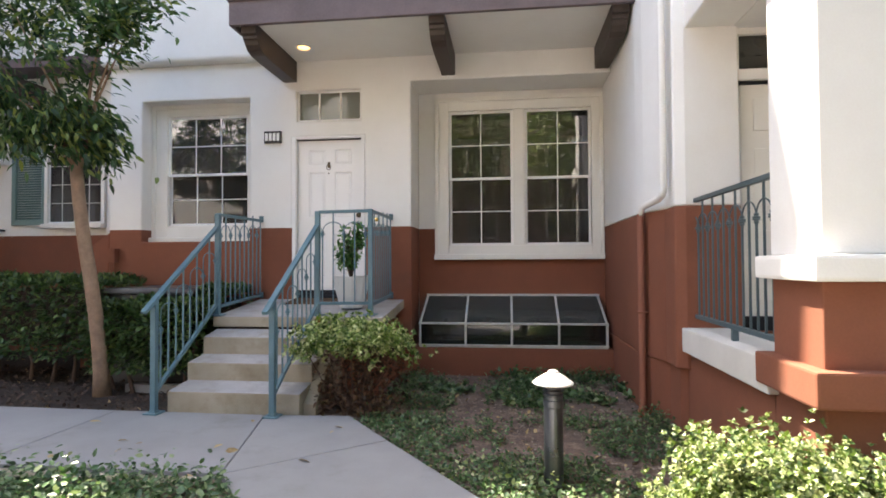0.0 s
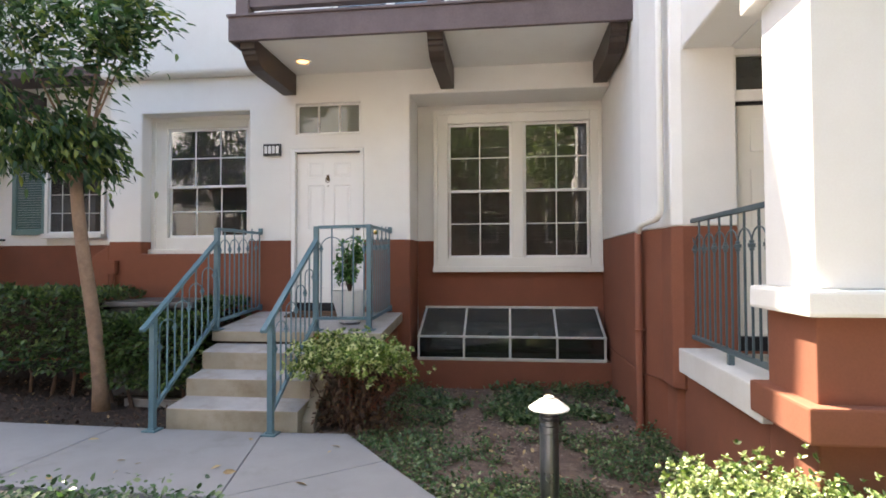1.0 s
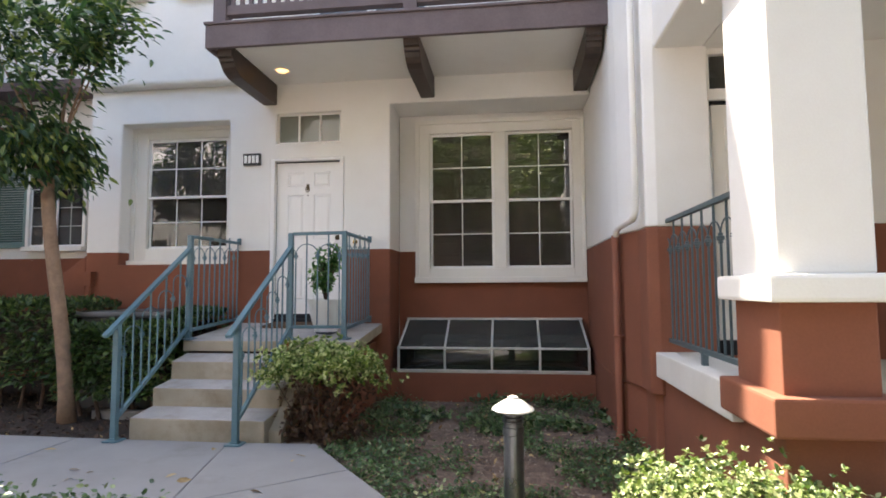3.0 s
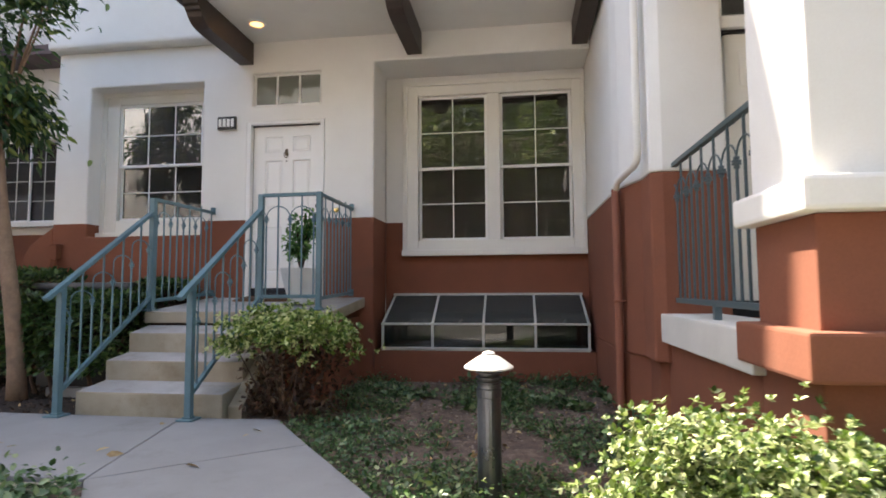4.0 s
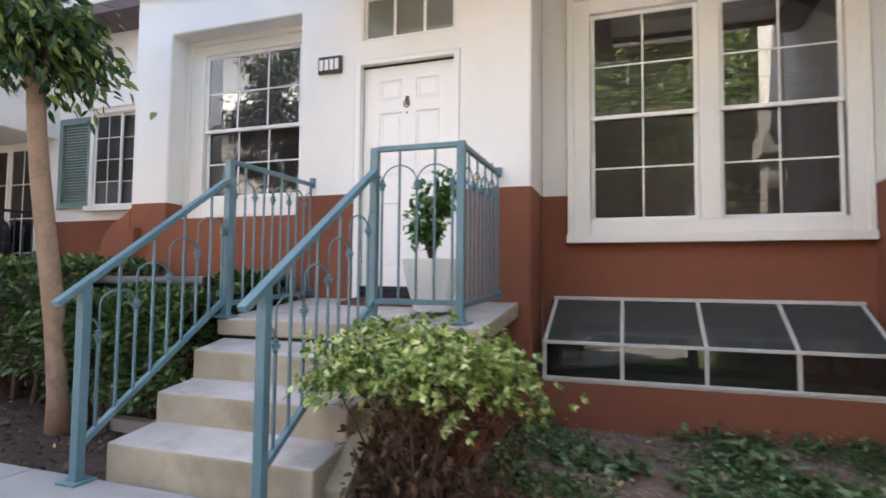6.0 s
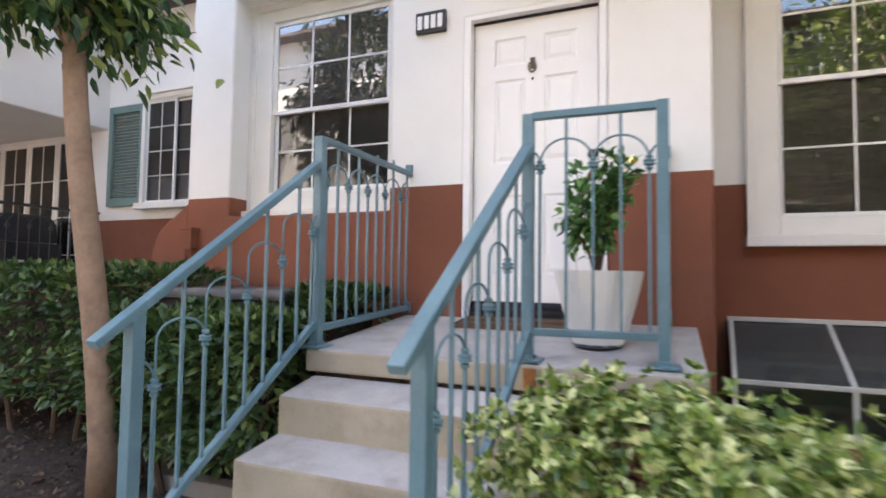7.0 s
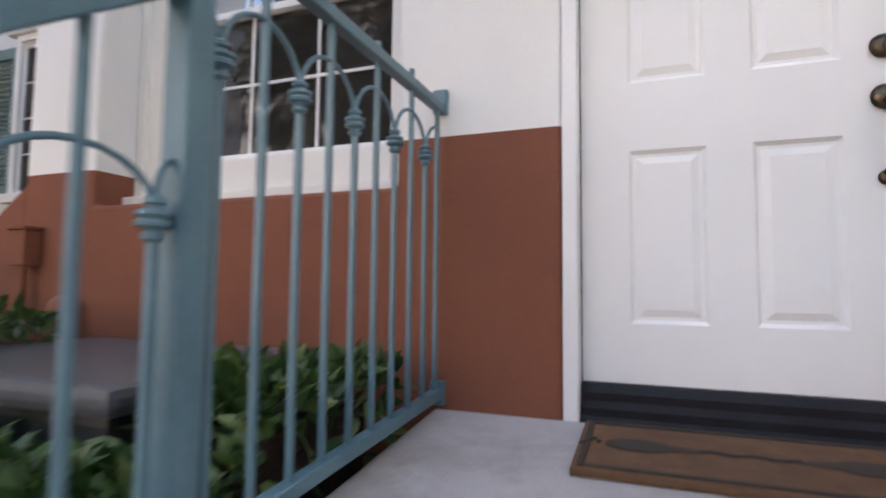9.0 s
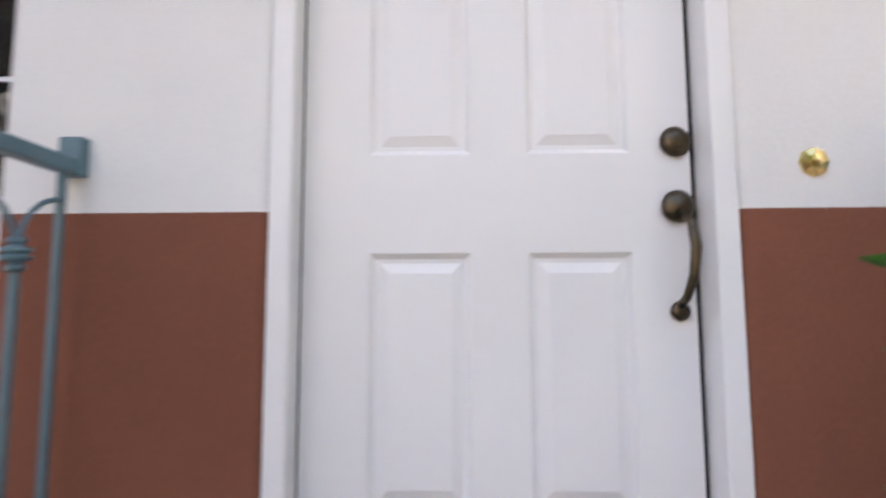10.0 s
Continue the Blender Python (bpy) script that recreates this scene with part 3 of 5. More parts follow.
for x in (-2.66, -2.375, -2.085, -1.81):
    box(x - 0.012, x + 0.012, FACE + 0.043, FACE + 0.088, 3.30, 3.655, 0.003, b)
part("window_frame", b, M_VINYL, w3)
for xa, xb in ((-2.648, -2.387), (-2.363, -2.097), (-2.073, -1.822)):
    p = part("pane", box(xa, xb, FACE + 0.06, FACE + 0.064, 3.30, 3.655), M_TRANSOM, w3)
    p.visible_shadow = False
w4 = thing("window_4", (-6.87, 8.25, 1.95), "small white sliding window beside a green shutter", "window", kind="structure")
casing(w4, -7.37, -6.32, 8.205, 1.99, 3.37, (-7.335, -6.40, 2.06, 3.31), 0.05, 0.04)
part("head_moulding", box(-7.46, -6.26, 8.14, 8.25, 3.38, 3.47, 0.012), M_TRIM, w4)
sash(w4, -7.335, -6.86, 8.225, 2.06, 3.31, 2, 4, 0.022, M_SCREENED, M_OLDVINYL)
sash(w4, -6.90, -6.40, 8.262, 2.06, 3.31, 2, 4, 0.022, M_SCREENED, M_OLDVINYL)
part("screen", box(-7.335, -6.88, 8.246, 8.249, 2.09, 3.30), M_SCREEN, w4)
for k, (xa, xb) in enumerate(((-5.25, -4.62), (-3.86, -3.2))):
    wu = thing("window_%d" % (5 + k), (xa, 6.95, 5.46), "white upper-storey window with a moulded sill", "window", kind="structure")
    casing(wu, xa - 0.04, xb + 0.04, 6.935, 5.42, 6.94, (xa + 0.03, xb - 0.03, 5.49, 6.87), 0.05, 0.04)
    sash(wu, xa + 0.03, xb - 0.03, 6.96, 5.49, 6.87, 2, 4)
    part("sill_moulding", box(xa - 0.16, xb + 0.16, 6.86, 6.95, 5.28, 5.40, 0.02), M_TRIM, wu)
wb = thing("window_7", (-1.4, FACE, 4.34), "glazed balcony door behind the balcony rail", "window", kind="structure")
sash(wb, -2.18, -1.4, FACE + 0.05, 4.34, 6.38, 1, 1, 0.06)
sash(wb, -1.4, -0.62, FACE + 0.05, 4.34, 6.38, 1, 1, 0.06)
wc = thing("window_8", (0.6, FACE, 5.2), "white upper window behind the balcony", "window", kind="structure")
sash(wc, 0.02, 1.18, FACE + 0.05, 5.22, 6.38, 3, 3)

# projecting low greenhouse window under the bay window
gw = thing("window_9", (0.14, 7.15, 0.33), "low projecting garden window with sloping grimy glass", "window", kind="structure")
GX = [-1.03 + 2.355 * k / 4 for k in range(5)]
for k, x in enumerate(GX):
    a = 0.014
    part("mullion", box(x - a, x + a, 7.135, 7.165, 0.335, 0.60, 0.003), M_OLDVINYL, gw)
    xt = x + (0.03 if k == 0 else -0.03 if k == 4 else 0.0)
    part("rafter", bar((x, 7.15, 0.605), (xt, BAY - 0.005, 0.93), 0.028, 0.022, bevel=0.003), M_OLDVINYL, gw)
part("rail_bottom", box(-1.05, 1.345, 7.13, 7.17, 0.316, 0.340, 0.004), M_OLDVINYL, gw)
part("rail_middle", box(-1.05, 1.345, 7.125, 7.17, 0.594, 0.618, 0.004), M_OLDVINYL, gw)
part("rail_top", box(-1.02, 1.32, BAY - 0.03, BAY - 0.002, 0.925, 0.955, 0.004), M_OLDVINYL, gw)
part("tray", box(-1.04, 1.335, 7.14, BAY - 0.002, 0.30, 0.316), M_OLDVINYL, gw)
for xa, xb in zip(GX, GX[1:]):
    part("pane", box(xa + 0.014, xb - 0.014, 7.148, 7.152, 0.341, 0.593), M_LOWGLASS, gw)
    part("roof_pane", profile_x([(7.15, 0.603), (7.15, 0.607), (BAY - 0.004, 0.932), (BAY - 0.004, 0.928)], xa + 0.014, xb - 0.014), M_DARKGLASS, gw)
for x in (-1.03, 1.325):
    part("cheek", profile_x([(7.15, 0.345), (BAY - 0.004, 0.345), (BAY - 0.004, 0.925), (7.15, 0.60)], x - 0.003, x + 0.003), M_DARKGLASS, gw)

built("plinth_bay", box(-1.128, SIDE - 0.002, 7.142, BAY - 0.002, LOW, 0.298), M_RED)

# green louvred shutter
sh = thing("shutter", (-7.68, 8.2, 2.04), "dull green louvred wooden shutter on a white wall", "shutter")
SX0, SX1, SZ0, SZ1 = -7.985, -7.375, 2.03, 3.30
for c in ((SX0, SX0 + 0.07, SZ0, SZ1), (SX1 - 0.07, SX1, SZ0, SZ1)):
    part("stile", box(c[0], c[1], 8.195, 8.24, c[2], c[3], 0.005), M_SHUTTER, sh)
for z in (SZ0, SZ1 - 0.09):
    part("rail", box(SX0 + 0.07, SX1 - 0.07, 8.197, 8.238, z, z + 0.09, 0.004), M_SHUTTER, sh)
first = None
for k in range(28):
    z = SZ0 + 0.11 + k * 0.0402
    if first is None:
        first = part("slat", profile_x([(-0.018, -0.014), (-0.013, -0.018), (0.018, 0.014), (0.013, 0.018)], SX0 + 0.07 + 7.68, SX1 - 0.07 + 7.68), M_SHUTTER, sh, at=(0, 0.018, z - 2.04))
    else:
        same(first, sh, (0, 0.018, z - 2.04))

# ---- front door ----
door = thing("door_1", (-2.25, 7.165, 1.03), "white six-panel front door, closed, with bronze handle set", "door", kind="structure")
DX0, DX1, DZ0, DZ1, DY = -2.683, -1.811, 1.03, 3.03, 7.165
PX = [(-2.532, -2.303), (-2.176, -1.946)]
PZ = [(1.218, 1.775), (2.0, 2.60), (2.70, 2.90)]
dw = wall_y("leaf", DX0, DX1, DZ0, DZ1, DY, DY + 0.045, [(a, c, e, f) for a, c in PX for e, f in PZ], [M_DOOR], lambda x, z: 0, (), 0.0)
del dw["kind"]
under(dw, door)
for a, c in PX:
    for e, f in PZ:
        q = bmesh.new()
        rings = []
        for inset, dy in ((0.0, 0.0), (0.012, 0.012), (0.022, 0.012), (0.045, 0.003), (0.06, 0.003)):
            rings.append([q.verts.new((x, DY + dy, z)) for x, z in ((a + inset, e + inset), (c - inset, e + inset), (c - inset, f - inset), (a + inset, f - inset))])
        for r0, r1 in zip(rings, rings[1:]):
            for k in range(4):
                q.faces.new((r0[k], r0[(k + 1) % 4], r1[(k + 1) % 4], r1[k]))
        q.faces.new(rings[-1])
        part("panel", q, M_DOOR, door)
for xa, xb in ((-2.735, -2.686), (-1.798, -1.748)):
    b = box(xa, xb, FACE - 0.006, 7.22, LAND + 0.002, 3.07, 0.006)
    part("jamb", b, M_DOOR, door)
part("head", box(-2.686, -1.798, FACE - 0.004, 7.22, 3.038, 3.07, 0.005), M_DOOR, door)
# black strips round the leaf; top and left ones paint the shadow gap
part("weather_strip", box(-1.8105, -1.7985, 7.174, 7.20, 1.0, 3.037), M_BLACK, door)
part("weather_strip", box(-2.686, -1.7985, 7.145, 7.20, 3.024, 3.0375), M_BLACK, door)
part("weather_strip", box(-2.686, -2.6825, 7.163, 7.20, 1.03, 3.024), M_BLACK, door)
part("threshold", profile_x([(7.09, LAND + 0.002), (7.09, 0.90), (7.115, 0.93), (7.115, 0.955), (7.135, 0.975), (7.135, 1.0), (7.15, 1.028), (7.21, 1.028), (7.21, LAND + 0.002)], -2.686, -1.802), M_BLACK, door, "black ribbed rubber threshold")
# lock and handle
lock = part("deadbolt", lathe([(0.0, 0.0), (0.033, 0.002), (0.035, 0.008), (0.026, 0.018), (0.018, 0.022), (0.0, 0.024)], 20), M_BRONZE, door, smooth=True)
lock.matrix_basis = pose(-1.845 + 2.25, -0.001, 2.022 - 1.03, 90)
part("keyhole", box(-1.849, -1.841, DY - 0.03, DY - 0.02, 2.009, 2.035, 0.002), M_BRONZE, door)
ros = part("handle_rose", lathe([(0.0, 0.0), (0.034, 0.002), (0.037, 0.010), (0.026, 0.02), (0.0, 0.024)], 20), M_BRONZE, door, smooth=True)
ros.matrix_basis = pose(-1.846 + 2.25, -0.001, 1.875 - 1.03, 90)
part("handle", tube([(-1.849, DY - 0.02, 1.862), (-1.837, DY - 0.055, 1.835), (-1.833, DY - 0.062, 1.78), (-1.838, DY - 0.058, 1.72), (-1.847, DY - 0.04, 1.675), (-1.851, DY - 0.012, 1.655)], [0.008, 0.010, 0.011, 0.010, 0.009, 0.010], 8), M_BRONZE, door, smooth=True)
fot = part("handle_foot", lathe([(0.0, 0.0), (0.019, 0.002), (0.022, 0.010), (0.012, 0.016), (0.0, 0.018)], 16), M_BRONZE, door, smooth=True)
fot.matrix_basis = pose(-1.851 + 2.25, -0.001, 1.645 - 1.03, 90)
part("knocker", tube([(-2.254 + 0.026 * math.sin(a), DY - 0.018, 2.665 + 0.036 * math.cos(a)) for a in [2 * math.pi * k / 14 for k in range(15)]], 0.006, 6), M_BRONZE, door, smooth=True)
part("knocker_plate", box(-2.272, -2.236, DY - 0.012, DY + 0.002, 2.655, 2.735, 0.005), M_BRONZE, door)
eye_ = part("peephole", lathe([(0.0, 0.0), (0.009, 0.001), (0.009, 0.006), (0.0, 0.008)], 12), M_BRONZE, door)
eye_.matrix_basis = pose(-2.254 + 2.25, -0.001, 2.585 - 1.03, 90)

bell = thing("doorbell", (-1.588, FACE, 1.955), "polished brass doorbell on the white wall", "doorbell")
p = part("plate", lathe([(0.0, 0.0), (0.032, 0.001), (0.030, 0.007), (0.016, 0.010), (0.0, 0.011)], 8), M_BRASS, bell)
p.matrix_basis = pose(0, 0, 0, 90)
p = part("button", lathe([(0.0, 0.008), (0.010, 0.010), (0.009, 0.017), (0.0, 0.019)], 14), M_BRASS, bell)
p.matrix_basis = pose(0, 0, 0, 90)

plaque = thing("number_plaque", (-3.0, FACE, 3.07), "black tile house sign with pale bars", "sign")
part("plate", box(-3.115, -2.875, FACE - 0.035, FACE, 2.99, 3.15, 0.008), M_SIGN, plaque)
for k in range(4):
    x = -3.078 + k * 0.0535
    part("bar", box(x - 0.019, x + 0.019, FACE - 0.041, FACE - 0.034, 3.02, 3.12, 0.003), M_VINYL, plaque)

# ---- balcony ----
bal = thing("balcony", (-0.67, 5.8, 4.0), "brown timber balcony with slatted rail on scrolled brackets", "balcony", kind="structure")
part("soffit", box(-2.90, 1.62, 5.84, FACE, 4.075, 4.30), M_WHITE, bal, "white stucco underside")
part("fascia", box(-2.94, 1.61, 5.79, 5.842, 4.02, 4.285, 0.008), M_BEAM, bal)
part("fascia_cap", box(-2.955, 1.61, 5.77, 5.90, 4.285, 4.315, 0.006), M_BEAM, bal)
part("side_fascia", box(-2.94, -2.90, 5.842, 6.95, 4.02, 4.285, 0.006), M_BEAM, bal)
for x in (-2.785, -0.635, 1.53):
    part("post", box(x - 0.075, x + 0.075, 5.80, 5.95, 4.315, 5.42, 0.008), M_BEAM, bal)
for xa, xb in ((-2.71, -0.71), (-0.56, 1.455)):
    part("bottom_rail", box(xa, xb, 5.82, 5.92, 4.40, 4.51, 0.006), M_BEAM, bal)
    part("top_rail", box(xa, xb, 5.80, 5.94, 5.30, 5.40, 0.006), M_BEAM, bal)
    n = 19
    for k in range(n):
        x = xa + (xb - xa) * (k + 0.5) / n
        if k == 0 and xa < -1:
            slat = part("baluster", box(-0.021, 0.021, -0.018, 0.018, 0.0, 0.79), M_BEAM, bal, at=(x + 0.67, 0.07, 0.51))
        else:
            same(slat, bal, (x + 0.67, 0.07, 0.51))
CORB = [(FACE, 4.075), (FACE, 3.80), (FACE - 0.04, 3.795), (6.30, 3.79), (6.12, 3.795), (6.03, 3.82), (5.97, 3.865), (5.945, 3.91), (5.915, 3.915), (5.915, 3.955), (5.875, 3.96), (5.875, 4.02), (5.86, 4.075)]
for x in (-2.755, -0.635, 1.285):
    br = thing("bracket", (x, FACE, 3.8), "dark brown scrolled wooden bracket under the balcony", "bracket", "balcony brackets")
    part("corbel", profile_x(CORB, x - 0.085, x + 0.085, 0.006), M_CORBEL, br)
lampc = thing("recessed_light", (-2.40, 6.62, 4.075), "small round recessed light glowing warm in the balcony underside", "light")
part("ring", lathe([(0.078, 0.0), (0.108, 0.0), (0.108, -0.010), (0.082, -0.012), (0.078, -0.002)], 24), M_VINYL, lampc, at=(0, 0, -0.001))
part("bulb", lathe([(0.0, -0.006), (0.066, -0.006), (0.076, 0.0), (0.0, 0.0)], 20), M_LAMP, lampc, at=(0, 0, -0.001))

# ---- steps and landing ----
steps = thing("front_steps", (-2.45, 4.97, 0), "worn beige concrete front steps with a landing slab", "steps", kind="structure")
NOSE = [5.02, 5.35, 5.64, 5.90]
LIP = [0.175, 0.39, 0.61]              # height of each nosing
BACK = [0.215, 0.43, 0.66]             # height of each tread at the next riser
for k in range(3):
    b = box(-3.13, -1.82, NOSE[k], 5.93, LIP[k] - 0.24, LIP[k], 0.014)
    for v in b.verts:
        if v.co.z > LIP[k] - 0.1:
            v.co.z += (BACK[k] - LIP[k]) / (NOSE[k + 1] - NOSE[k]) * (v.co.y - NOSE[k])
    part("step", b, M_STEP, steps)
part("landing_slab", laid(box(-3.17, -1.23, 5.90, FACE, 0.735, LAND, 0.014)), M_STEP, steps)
# upward faces take the paler, greyer concrete
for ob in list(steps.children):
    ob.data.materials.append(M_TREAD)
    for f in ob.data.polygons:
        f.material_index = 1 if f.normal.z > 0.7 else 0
part("cheek", profile_x([(5.12, LOW), (5.12, 0.06), (5.90, 0.62), (5.95, 0.62), (5.95, LOW)], -1.825, -1.70, 0.01), M_STEP, steps, "sloping concrete cheek beside the steps")
part("riser_joint", box(-3.12, -1.83, 5.934, 5.952, 0.5, 0.70), M_MULCH, steps, "dark open joint under the slab")
part("landing_wall", box(-3.12, -1.30, 5.955, FACE, LOW, 0.69), M_RED, steps, "terracotta stucco plinth")
part("stain_plate", box(-1.985, -1.93, 5.888, 5.9005, 0.70, 0.79), M_RUST, steps, "rust streak below the post")

# ---- railings ----
COLLAR = [(0.0075, -0.036), (0.0155, -0.030), (0.0165, -0.023), (0.012, -0.018), (0.013, -0.015), (0.0245, -0.011), (0.0255, -0.005), (0.020, -0.001), (0.020, 0.001), (0.0255, 0.005), (0.0245, 0.011), (0.013, 0.015), (0.012, 0.018), (0.0165, 0.023), (0.0155, 0.030), (0.0075, 0.036)]


def baluster_run(rail, p, q, zb0, zb1, zt0, zt1, n, mat, first=None, pitch=None):
    """Bars between two rails. Every other bar is short, with a collar, and arches spring from collar to collar."""
    o = world_of(rail).translation
    p, q = Vector((*p, 0)), Vector((*q, 0))
    length, turn = (q - p).length, math.degrees(math.atan2(q.y - p.y, q.x - p.x))
    gap = pitch or length / (n + 1)
    first = gap if first is None else first
    sl = (zt1 - zt0) / length
    steep = min(1.0, abs(sl) / 0.7)
    shape = {}

    def put(name, key, make, u, z):
        c = p + (q - p) * (u / length) - o
        if key in shape:
            same(shape[key], rail, (c.x, c.y, z - o.z), turn)
        else:
            shape[key] = part(name, make(), mat, rail, at=(c.x, c.y, z - o.z), turn=turn, smooth=(name == "arch"))
    full = zt0 - zb0
    drop = 0.24 + 0.105 * steep
    rise = gap * (0.98 - 0.30 * steep)
    quarter = [math.pi / 2 * j / 6 for j in range(1, 7)]
    for k in range(1, n + 1):
        u = first + (k - 1) * gap
        zb = zb0 + (zb1 - zb0) * u / length
        if k % 2:
            h = full - drop
            put("short_bar", "short", lambda: box(-0.0065, 0.0065, -0.0065, 0.0065, -0.01, h), u, zb)
            put("collar", "collar", lambda: lathe(COLLAR, 12), u, zb + h)
            if k + 2 <= n:
                up = 2 * gap * sl
                pts = [(0, 0, 0.0), (0, 0, 0.01 + up)] + [(gap - gap * math.cos(a), 0, 0.01 + up + rise * math.sin(a)) for a in [math.pi * j / 12 for j in range(1, 13)]] + [(2 * gap, 0, up)]
                put("arch", "arch", lambda: tube(pts, 0.0055, 6), u, zb + h)
            else:
                r = length - u
                high = 0.01 + min(gap, r + 0.03) * 0.95
                pts = [(0, 0, 0.0), (0, 0, 0.01 + r * sl)] + [(r - r * math.cos(a), 0, r * sl + high * math.sin(a)) for a in quarter]
                put("arch", "end_arch", lambda: tube(pts, 0.0055, 6), u, zb + h)
            if k == 1:
                r = first
                high = min(gap, r + 0.03) * 0.95
                pts = [(-r, 0, 0.01 + high)] + [(-r + r * math.sin(a), 0, 0.01 + high * math.cos(a)) for a in quarter] + [(0, 0, 0.0)]
                put("arch", "start_arch", lambda: tube(pts, 0.0055, 6), u, zb + h)
        else:
            put("bar", "full", lambda: box(-0.0065, 0.0065, -0.0065, 0.0065, -0.01, full + 0.01), u, zb)


def post(rail, x, y, z0, z1, mat, w=0.052):
    c = part("post", box(x - w / 2, x + w / 2, y - w / 2, y + w / 2, z0, z1, 0.004), mat, rail)
    part("foot_plate", box(x - 0.068, x + 0.068, y - 0.068, y + 0.068, z0, z0 + 0.014, 0.004), mat, c)
    part("foot_collar", box(x - 0.034, x + 0.034, y - 0.034, y + 0.034, z0 + 0.012, z0 + 0.03, 0.003), mat, c)


def rail_pair(rail, p, q, zb0, zb1, zt0, zt1, mat, over=(0.0, 0.0), w=0.045):
    """The upper and lower rails of a run; the upper may go on beyond its ends."""
    p, q = Vector(p), Vector(q)
    d = (q - p).normalized()
    sl = (zt1 - zt0) / (q - p).length
    a, c = p - d * over[0], q + d * over[1]
    part("handrail", bar((a.x, a.y, zt0 - over[0] * sl), (c.x, c.y, zt1 + over[1] * sl), w, 0.034), mat, rail)
    part("bottom_rail", bar((p.x, p.y, zb0), (q.x, q.y, zb1), 0.036, 0.034), mat, rail)


XL, XR, Y0, Y1 = -3.145, -1.99, 4.885, 5.955
XLF, XRF = -3.172, -2.02                # feet of the two flights
left = thing("stair_railing", (XL, Y0, 0), "teal painted iron stair railing with arched balusters and collars", "railing", "stair railings")
post(left, XLF, Y0, 0.0, 1.045, M_TEAL)
post(left, XL, Y1, fall(Y1), 1.955, M_TEAL)
rail_pair(left, (XLF, Y0), (XL, Y1 - 0.02), 0.185, 0.935, 1.055, 1.80, M_TEAL, (0.155, 0.0), 0.055)
baluster_run(left, (XLF, Y0 + 0.02), (XL, Y1 - 0.02), 0.2, 0.935, 1.055, 1.79, 9, M_TEAL, 0.071, 0.1157)
rail_pair(left, (XL, Y1 + 0.02), (XL - 0.01, FACE - 0.02), 0.905, 0.968, 1.945, 1.955, M_TEAL, (0.0, 0.0), 0.035)
baluster_run(left, (XL, Y1 + 0.02), (XL - 0.01, FACE - 0.045), 0.905, 0.965, 1.945, 1.955, 9, M_TEAL, 0.042, 0.1152)
part("end_bar", box(XL - 0.017, XL - 0.003, FACE - 0.052, FACE - 0.038, 0.96, 1.95, 0.001), M_TEAL, left)
part("wall_plate", box(XL - 0.035, XL + 0.015, FACE - 0.03, FACE, 1.935, 2.02, 0.004), M_TEAL, left)
part("wall_plate", box(XL - 0.035, XL + 0.015, FACE - 0.03, FACE, 0.93, 1.01, 0.004), M_TEAL, left)
right = thing("stair_railing", (XR, Y0, 0), "teal painted iron stair railing returning round the landing corner", "railing", "stair railings")
XC, YC = -1.40, 6.03
post(right, XRF, Y0, 0.0, 1.045, M_TEAL)
post(right, XR, Y1 + 0.03, fall(Y1 + 0.03), 1.965, M_TEAL)
post(right, XC, YC, fall(YC), 1.985, M_TEAL)
rail_pair(right, (XRF, Y0), (XR, Y1 + 0.01), 0.185, 0.935, 1.055, 1.80, M_TEAL, (0.155, 0.0), 0.055)
baluster_run(right, (XRF, Y0 + 0.02), (XR, Y1 + 0.01), 0.2, 0.935, 1.055, 1.79, 9, M_TEAL, 0.071, 0.1157)
rail_pair(right, (XR + 0.02, Y1 + 0.03), (XC - 0.02, YC), 0.945, 0.945, 1.955, 1.965, M_TEAL, (0, 0), 0.04)
baluster_run(right, (XR + 0.02, Y1 + 0.03), (XC - 0.02, YC), 0.945, 0.945, 1.955, 1.965, 5, M_TEAL, 0.035, 0.12)
rail_pair(right, (XC, YC + 0.02), (XC + 0.005, FACE - 0.02), 0.925, 0.968, 1.965, 1.965, M_TEAL, (0, 0), 0.035)
baluster_run(right, (XC, YC + 0.02), (XC + 0.005, FACE - 0.045), 0.925, 0.968, 1.965, 1.965, 9, M_TEAL, 0.042, 0.108)
part("end_bar", box(XC - 0.002, XC + 0.012, FACE - 0.052, FACE - 0.038, 0.96, 1.96, 0.001), M_TEAL, right)
part("wall_plate", box(XC - 0.02, XC + 0.03, FACE - 0.03, FACE, 1.94, 2.02, 0.004), M_TEAL, right)
part("wall_plate", box(XC - 0.02, XC + 0.03, FACE - 0.03, FACE, 0.93, 1.01, 0.004), M_TEAL, right)
prail = thing("porch_railing", (1.68, 3.48, 0.83), "dark teal iron porch railing with arches between collars", "railing", "porch railings")
rail_pair(prail, (1.68, 3.48), (1.68, 4.99), 0.925, 0.925, 1.9, 1.9, M_GREYRAIL, (0, 0), 0.04)
baluster_run(prail, (1.68, 3.48), (1.68, 4.99), 0.925, 0.925, 1.9, 1.9, 13, M_GREYRAIL)
part("end_plate", box(1.655, 1.705, 4.965, 4.985, 1.88, 1.95, 0.004), M_GREYRAIL, prail)
part("foot", box(1.66, 1.70, 4.15, 4.19, 0.83, 0.925, 0.003), M_GREYRAIL, prail)
lrail = thing("porch_railing", (-8.13, 6.0, 0.86), "dark iron porch railing with arches between collars", "railing", "porch railings")
rail_pair(lrail, (-8.13, 5.9), (-8.13, 8.22), 0.98, 0.98, 1.95, 1.95, M_PLASTIC, (0, 0), 0.04)
